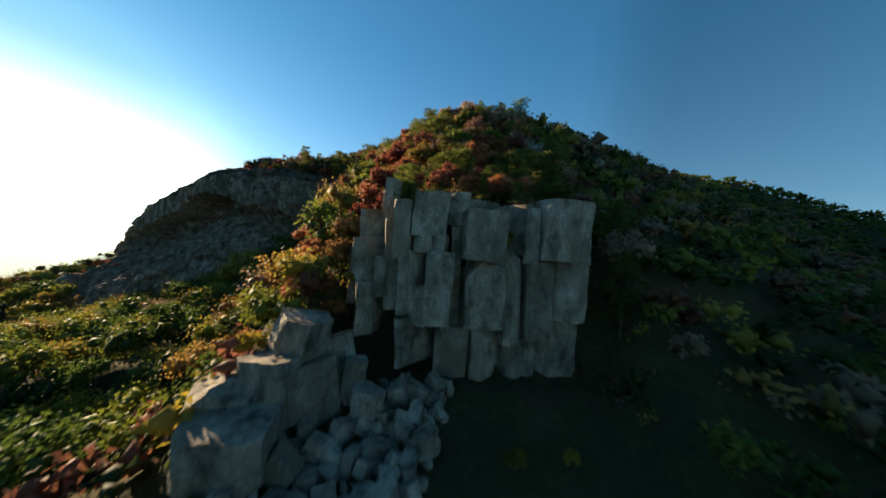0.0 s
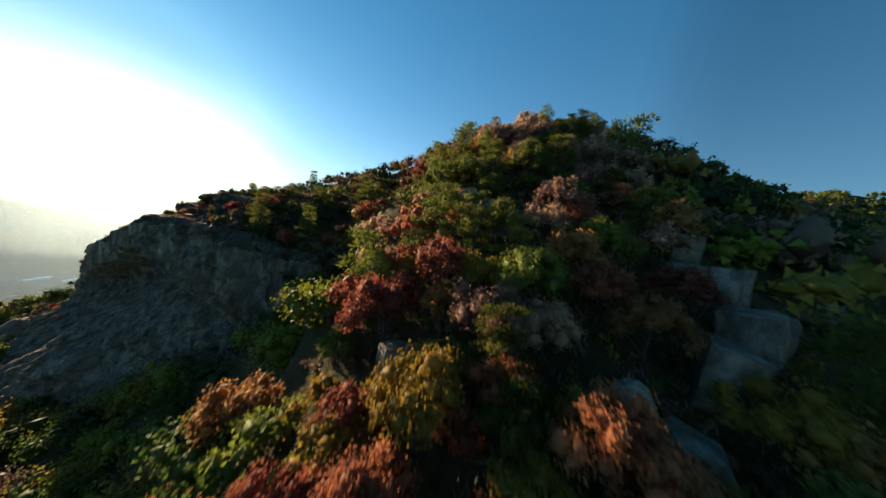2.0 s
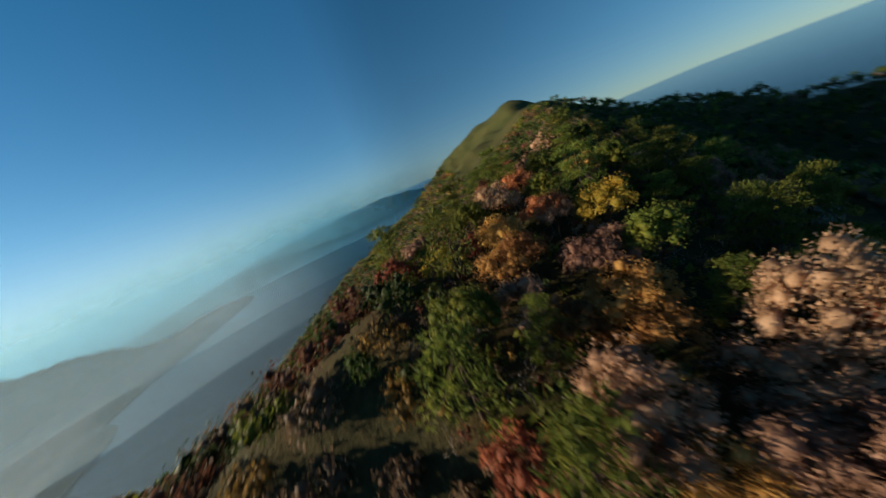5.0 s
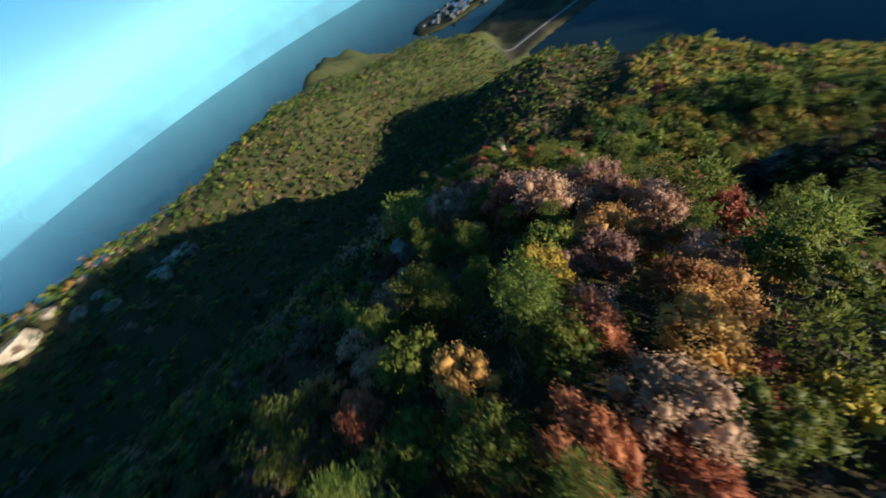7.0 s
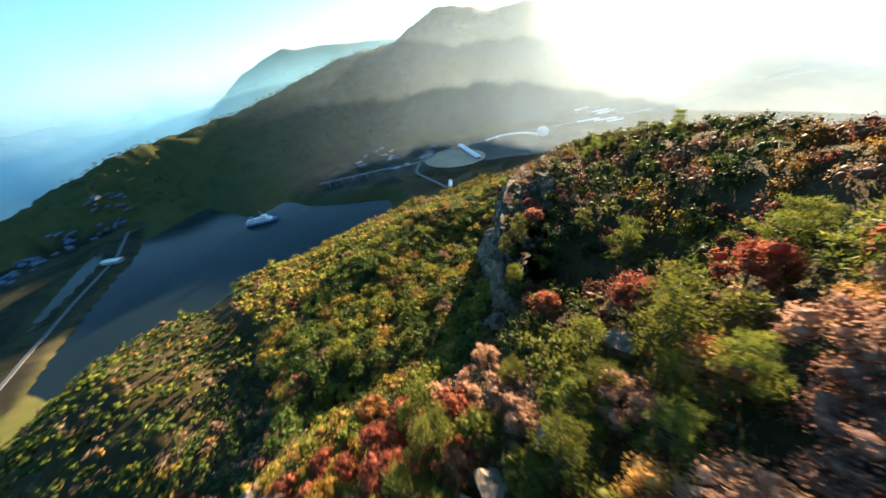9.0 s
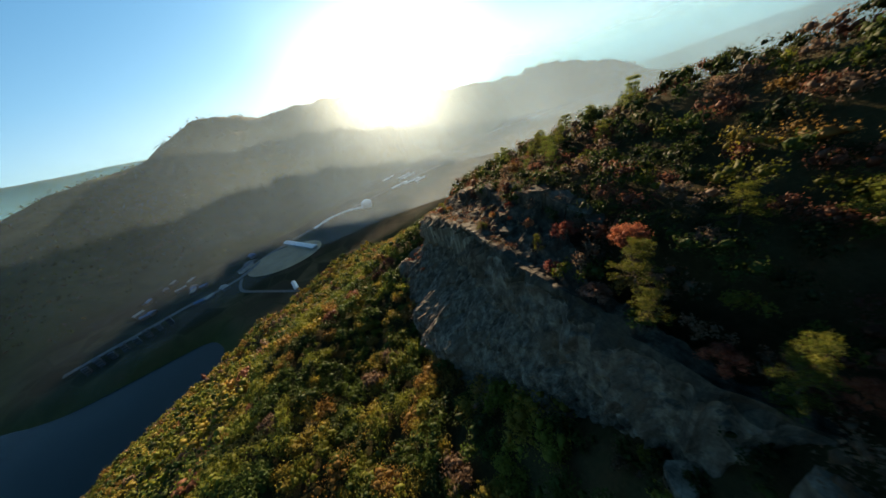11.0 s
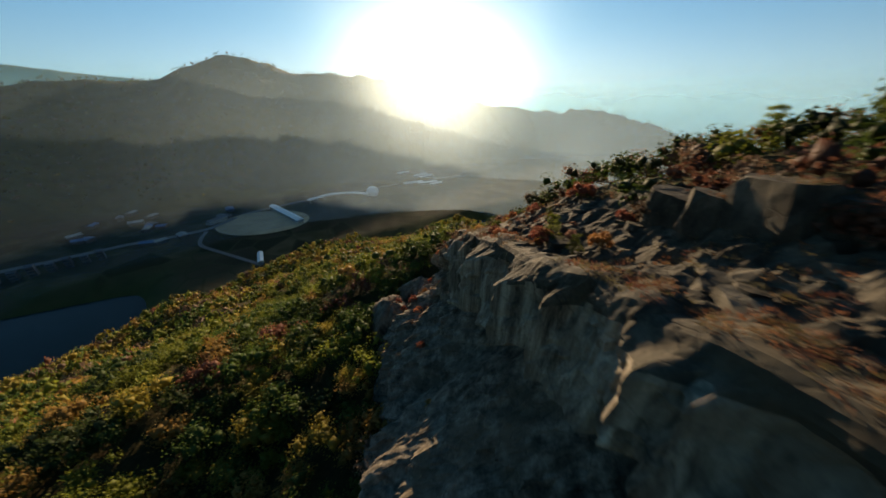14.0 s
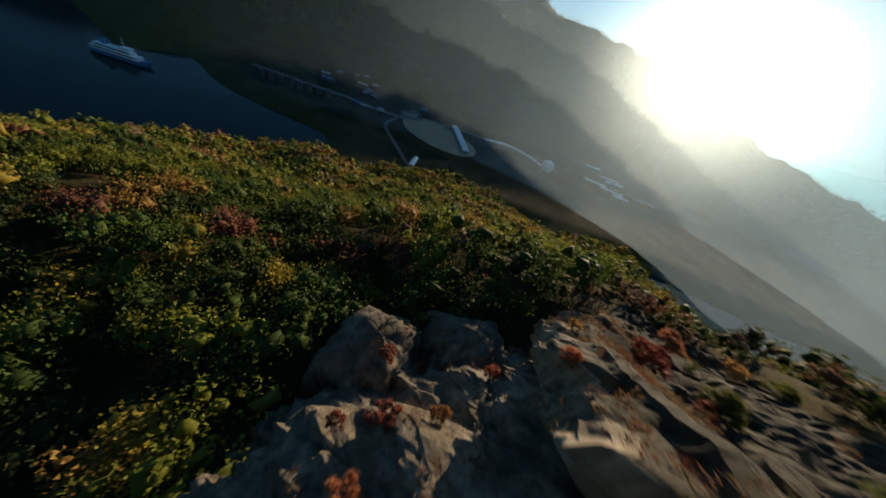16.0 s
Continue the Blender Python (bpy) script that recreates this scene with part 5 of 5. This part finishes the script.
def house(name, x, y, w, d, h, turn, roof_mat, label, category, group="", rise=1.6, storeys=0):
    ob = empty(name, pose(x, y, ground_z(x, y) - 0.3, 0, 0, turn))
    part("wall", *box_data(w, d, h), HOUSE_WALL if max(w, d) < 16 else CONCRETE, ob)
    part("roof", *gable(w * 1.06, d * 1.1, h, rise), roof_mat, ob)
    for k in range(storeys):
        part("window_band", *box_data(w * 0.9, 0.1, 1.2, 0, -d / 2 - 0.03, 1.2 + 2.9 * k), GLASS_DARK, ob)
    return tagged(ob, label, category, group)


field_v = [(-205 + 58 * math.cos(a), 466 + 44 * math.sin(a), -127.3) for a in np.linspace(0, 2 * math.pi, 40)[:-1]]
tagged(mesh_object("sports_field", field_v, [tuple(range(39))], SAND, False), "sandy oval sports field in the valley", "field", kind="structure")
strip("road", [(-335, -118), (-430, -60), (-520, 0), (-600, 60), (-720, 110)], 5, 0.6, ASPHALT, "grey road along the low causeway", "road", 0.7)
strip("road", [(-420, 330), (-330, 400), (-262, 440), (-250, 500), (-180, 560), (-60, 640), (90, 720)], 8, 0.5, ASPHALT, "grey road through the valley", "road", 0.5)
strip("road", [(-150, 350), (-250, 400), (-262, 440)], 4, 0.5, ASPHALT, "grey road beside the field", "road", 0.5)
house("grandstand", -187, 492, 86, 9, 5, -43, WHITE, "long white-roofed stand beside the sports field", "stand", rise=2.0)
house("warehouse", -158, 363, 22, 5, 3, -62, WHITE, "white sheet-roofed shed at the field's corner", "building")
house("warehouse", -268, 470, 26, 8, 5, 70, ROOF_GREY, "grey-roofed shed beside the field", "building")
house("harbour_hall", -589, 55, 30, 9, 5, 30, WHITE, "long white hall by the harbour", "building")
canopy = strip("curved_canopy", [(-170, 536), (-157, 557), (-136, 572), (-108, 576), (-88, 569), (-78, 560)], 7, 1.2, WHITE, "long curved white canopy in the valley", "canopy", 8.0, kind="")
for ob, (x, y) in zip(range(6), [(-168, 538), (-154, 559), (-134, 571), (-110, 575), (-92, 570), (-80, 562)]):
    g = ground_z(x, y)
    part("post", *box_data(0.8, 0.8, 8.6, x, y, g - 0.5), CONCRETE, canopy)
pav = tagged(empty("pavilion", pose(-78, 584, ground_z(-78, 584))), "white domed pavilion beside the canopy", "building")
dome_v, dome_f = [], []
for k in range(7):
    for j in range(16):
        a, e = 2 * math.pi * j / 16, math.pi / 2 * k / 6
        dome_v.append((11 * math.cos(e) * math.cos(a), 11 * math.cos(e) * math.sin(a), 6 + 9 * math.sin(e)))
for k in range(6):
    for j in range(16):
        dome_f.append((k * 16 + j, k * 16 + (j + 1) % 16, (k + 1) * 16 + (j + 1) % 16, (k + 1) * 16 + j))
part("dome", dome_v, dome_f, WHITE, pav, smoothed=True)
part("wall", *box_data(16, 16, 6.5), WHITE, pav)
for i in range(8):
    t = i / 7
    house("apartment_building", -382 + 60 * t, 322 + 50 * t, 5.0, 6, 7 + 3 * (i % 2), 40, ROOF_GREY, "white apartment block in a row by the water", "building", "row of apartment blocks", storeys=3)
for i in range(6):
    house("greenhouse", rnd.uniform(-60, 60), rnd.uniform(640, 760), rnd.uniform(24, 40), 8, 2.6, rnd.uniform(20, 40), WHITE, "long white greenhouse in the valley", "greenhouse", "greenhouses", rise=2.0)
for i in range(18):
    house("village_house", rnd.uniform(-420, -260), rnd.uniform(400, 520), rnd.uniform(9, 15), rnd.uniform(7, 10), 4, rnd.uniform(0, 180), rnd.choice([ROOF_GREY, ROOF_BLUE, CONCRETE]),
          "small house in the valley village", "house", "valley village houses")
for i in range(210):
    t = rnd.random()
    x, y = np.interp(t, [0, 0.35, 0.7, 1], [-600, -690, -780, -815]), np.interp(t, [0, 0.35, 0.7, 1], [-290, -210, -60, 140])
    x, y = x + rnd.uniform(-45, 45), y + rnd.uniform(-45, 45)
    house("town_house", x, y, rnd.uniform(7, 12), rnd.uniform(6, 8), rnd.uniform(2.5, 4.5), rnd.uniform(0, 180), rnd.choice([ROOF_BLUE, ROOF_BLUE, ROOF_GREY] if t > 0.5 else [ROOF_GREY, ROOF_GREY, ROOF_BLUE]),
          "house of the harbour town with sheet roof", "house", "harbour town houses")


def ferry(x, y, turn, label="white and blue ferry moored in the harbour inlet"):
    ob = tagged(empty("ferry", pose(x, y, SEA, 0, 0, turn)), label, "ship")
    hull = [(-26, -5, 3.4), (16, -5, 3.6), (27, 0, 5.0), (16, 5, 3.6), (-26, 5, 3.4), (-24, -4, -1), (15, -4, -1), (23, 0, -1), (15, 4, -1), (-24, 4, -1)]
    part("hull", hull, [(0, 1, 2, 3, 4), (9, 8, 7, 6, 5)] + [(i, i + 5, (i + 1) % 5 + 5, (i + 1) % 5) for i in range(5)], SHIP_BLUE, ob)
    part("lower_deck", *box_data(40, 9, 3.0, -4, 0, 3.5), WHITE, ob)
    part("upper_deck", *box_data(32, 8, 2.8, -5, 0, 6.5), WHITE, ob)
    part("wheelhouse", *box_data(8, 7, 2.8, 6, 0, 9.3), WHITE, ob)
    part("funnel", *box_data(4, 3, 4.5, -14, 0, 9.3), SHIP_BLUE, ob)
    part("mast", *box_data(0.4, 0.4, 8, 4, 0, 12.1), WHITE, ob)
    for side in (-1, 1):
        part("window_band", *box_data(34, 0.1, 0.9, -4, side * 4.55, 5.0), GLASS_DARK, ob)
        part("window_band", *box_data(28, 0.1, 0.9, -5, side * 4.05, 7.7), GLASS_DARK, ob)
    return ob


ferry(-432, 213, 38)
for x, y, turn in [(-1616, -466, 20), (-1893, -769, 70), (-1565, -695, 140), (-2340, -180, 10)]:
    ferry(x, y, turn, "white ship at anchor on the hazy sea")

# ---- curved sheets that stand in for haze over the valley and the sea ----
def mist_veil(radius, az0, az1, foot, top_m, label):
    az = np.radians(np.linspace(az0, az1, 60))[None, :]
    zz = np.linspace(foot, top_m, 14)[:, None]
    veil = grid_mesh("mist_veil", 40 + radius * np.sin(az) + 0 * zz, 60 + radius * np.cos(az) + 0 * zz, zz + 0 * az, MIST if radius < 1000 else SEA_HAZE)
    run = np.linspace(0, 1, 60)[None, :] + 0 * zz
    point_attribute(veil, "fade", (1.7 if radius < 1000 else 4.6) * smooth(0.1 if radius < 1000 else 0, 0.55 if radius < 1000 else 0.2, run) * smooth(0, 0.15, 1 - run) * (1 - ((zz - foot) / (top_m - foot)) ** 3 if radius < 1000 else np.sin(np.pi * (0.25 + 0.75 * (zz - foot) / (top_m - foot)))))
    return tagged(veil, label, "mist", kind="stuff")


for radius, top_m in ((440, 200), (640, 220), (880, 240)):
    mist_veil(radius, -94, 75, -150, top_m, "thin tinted sheet standing in for haze over the valley")
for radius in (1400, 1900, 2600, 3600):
    mist_veil(radius, -215, 110, -142, 200, "pale blue sheet standing in for haze on the distant sea")
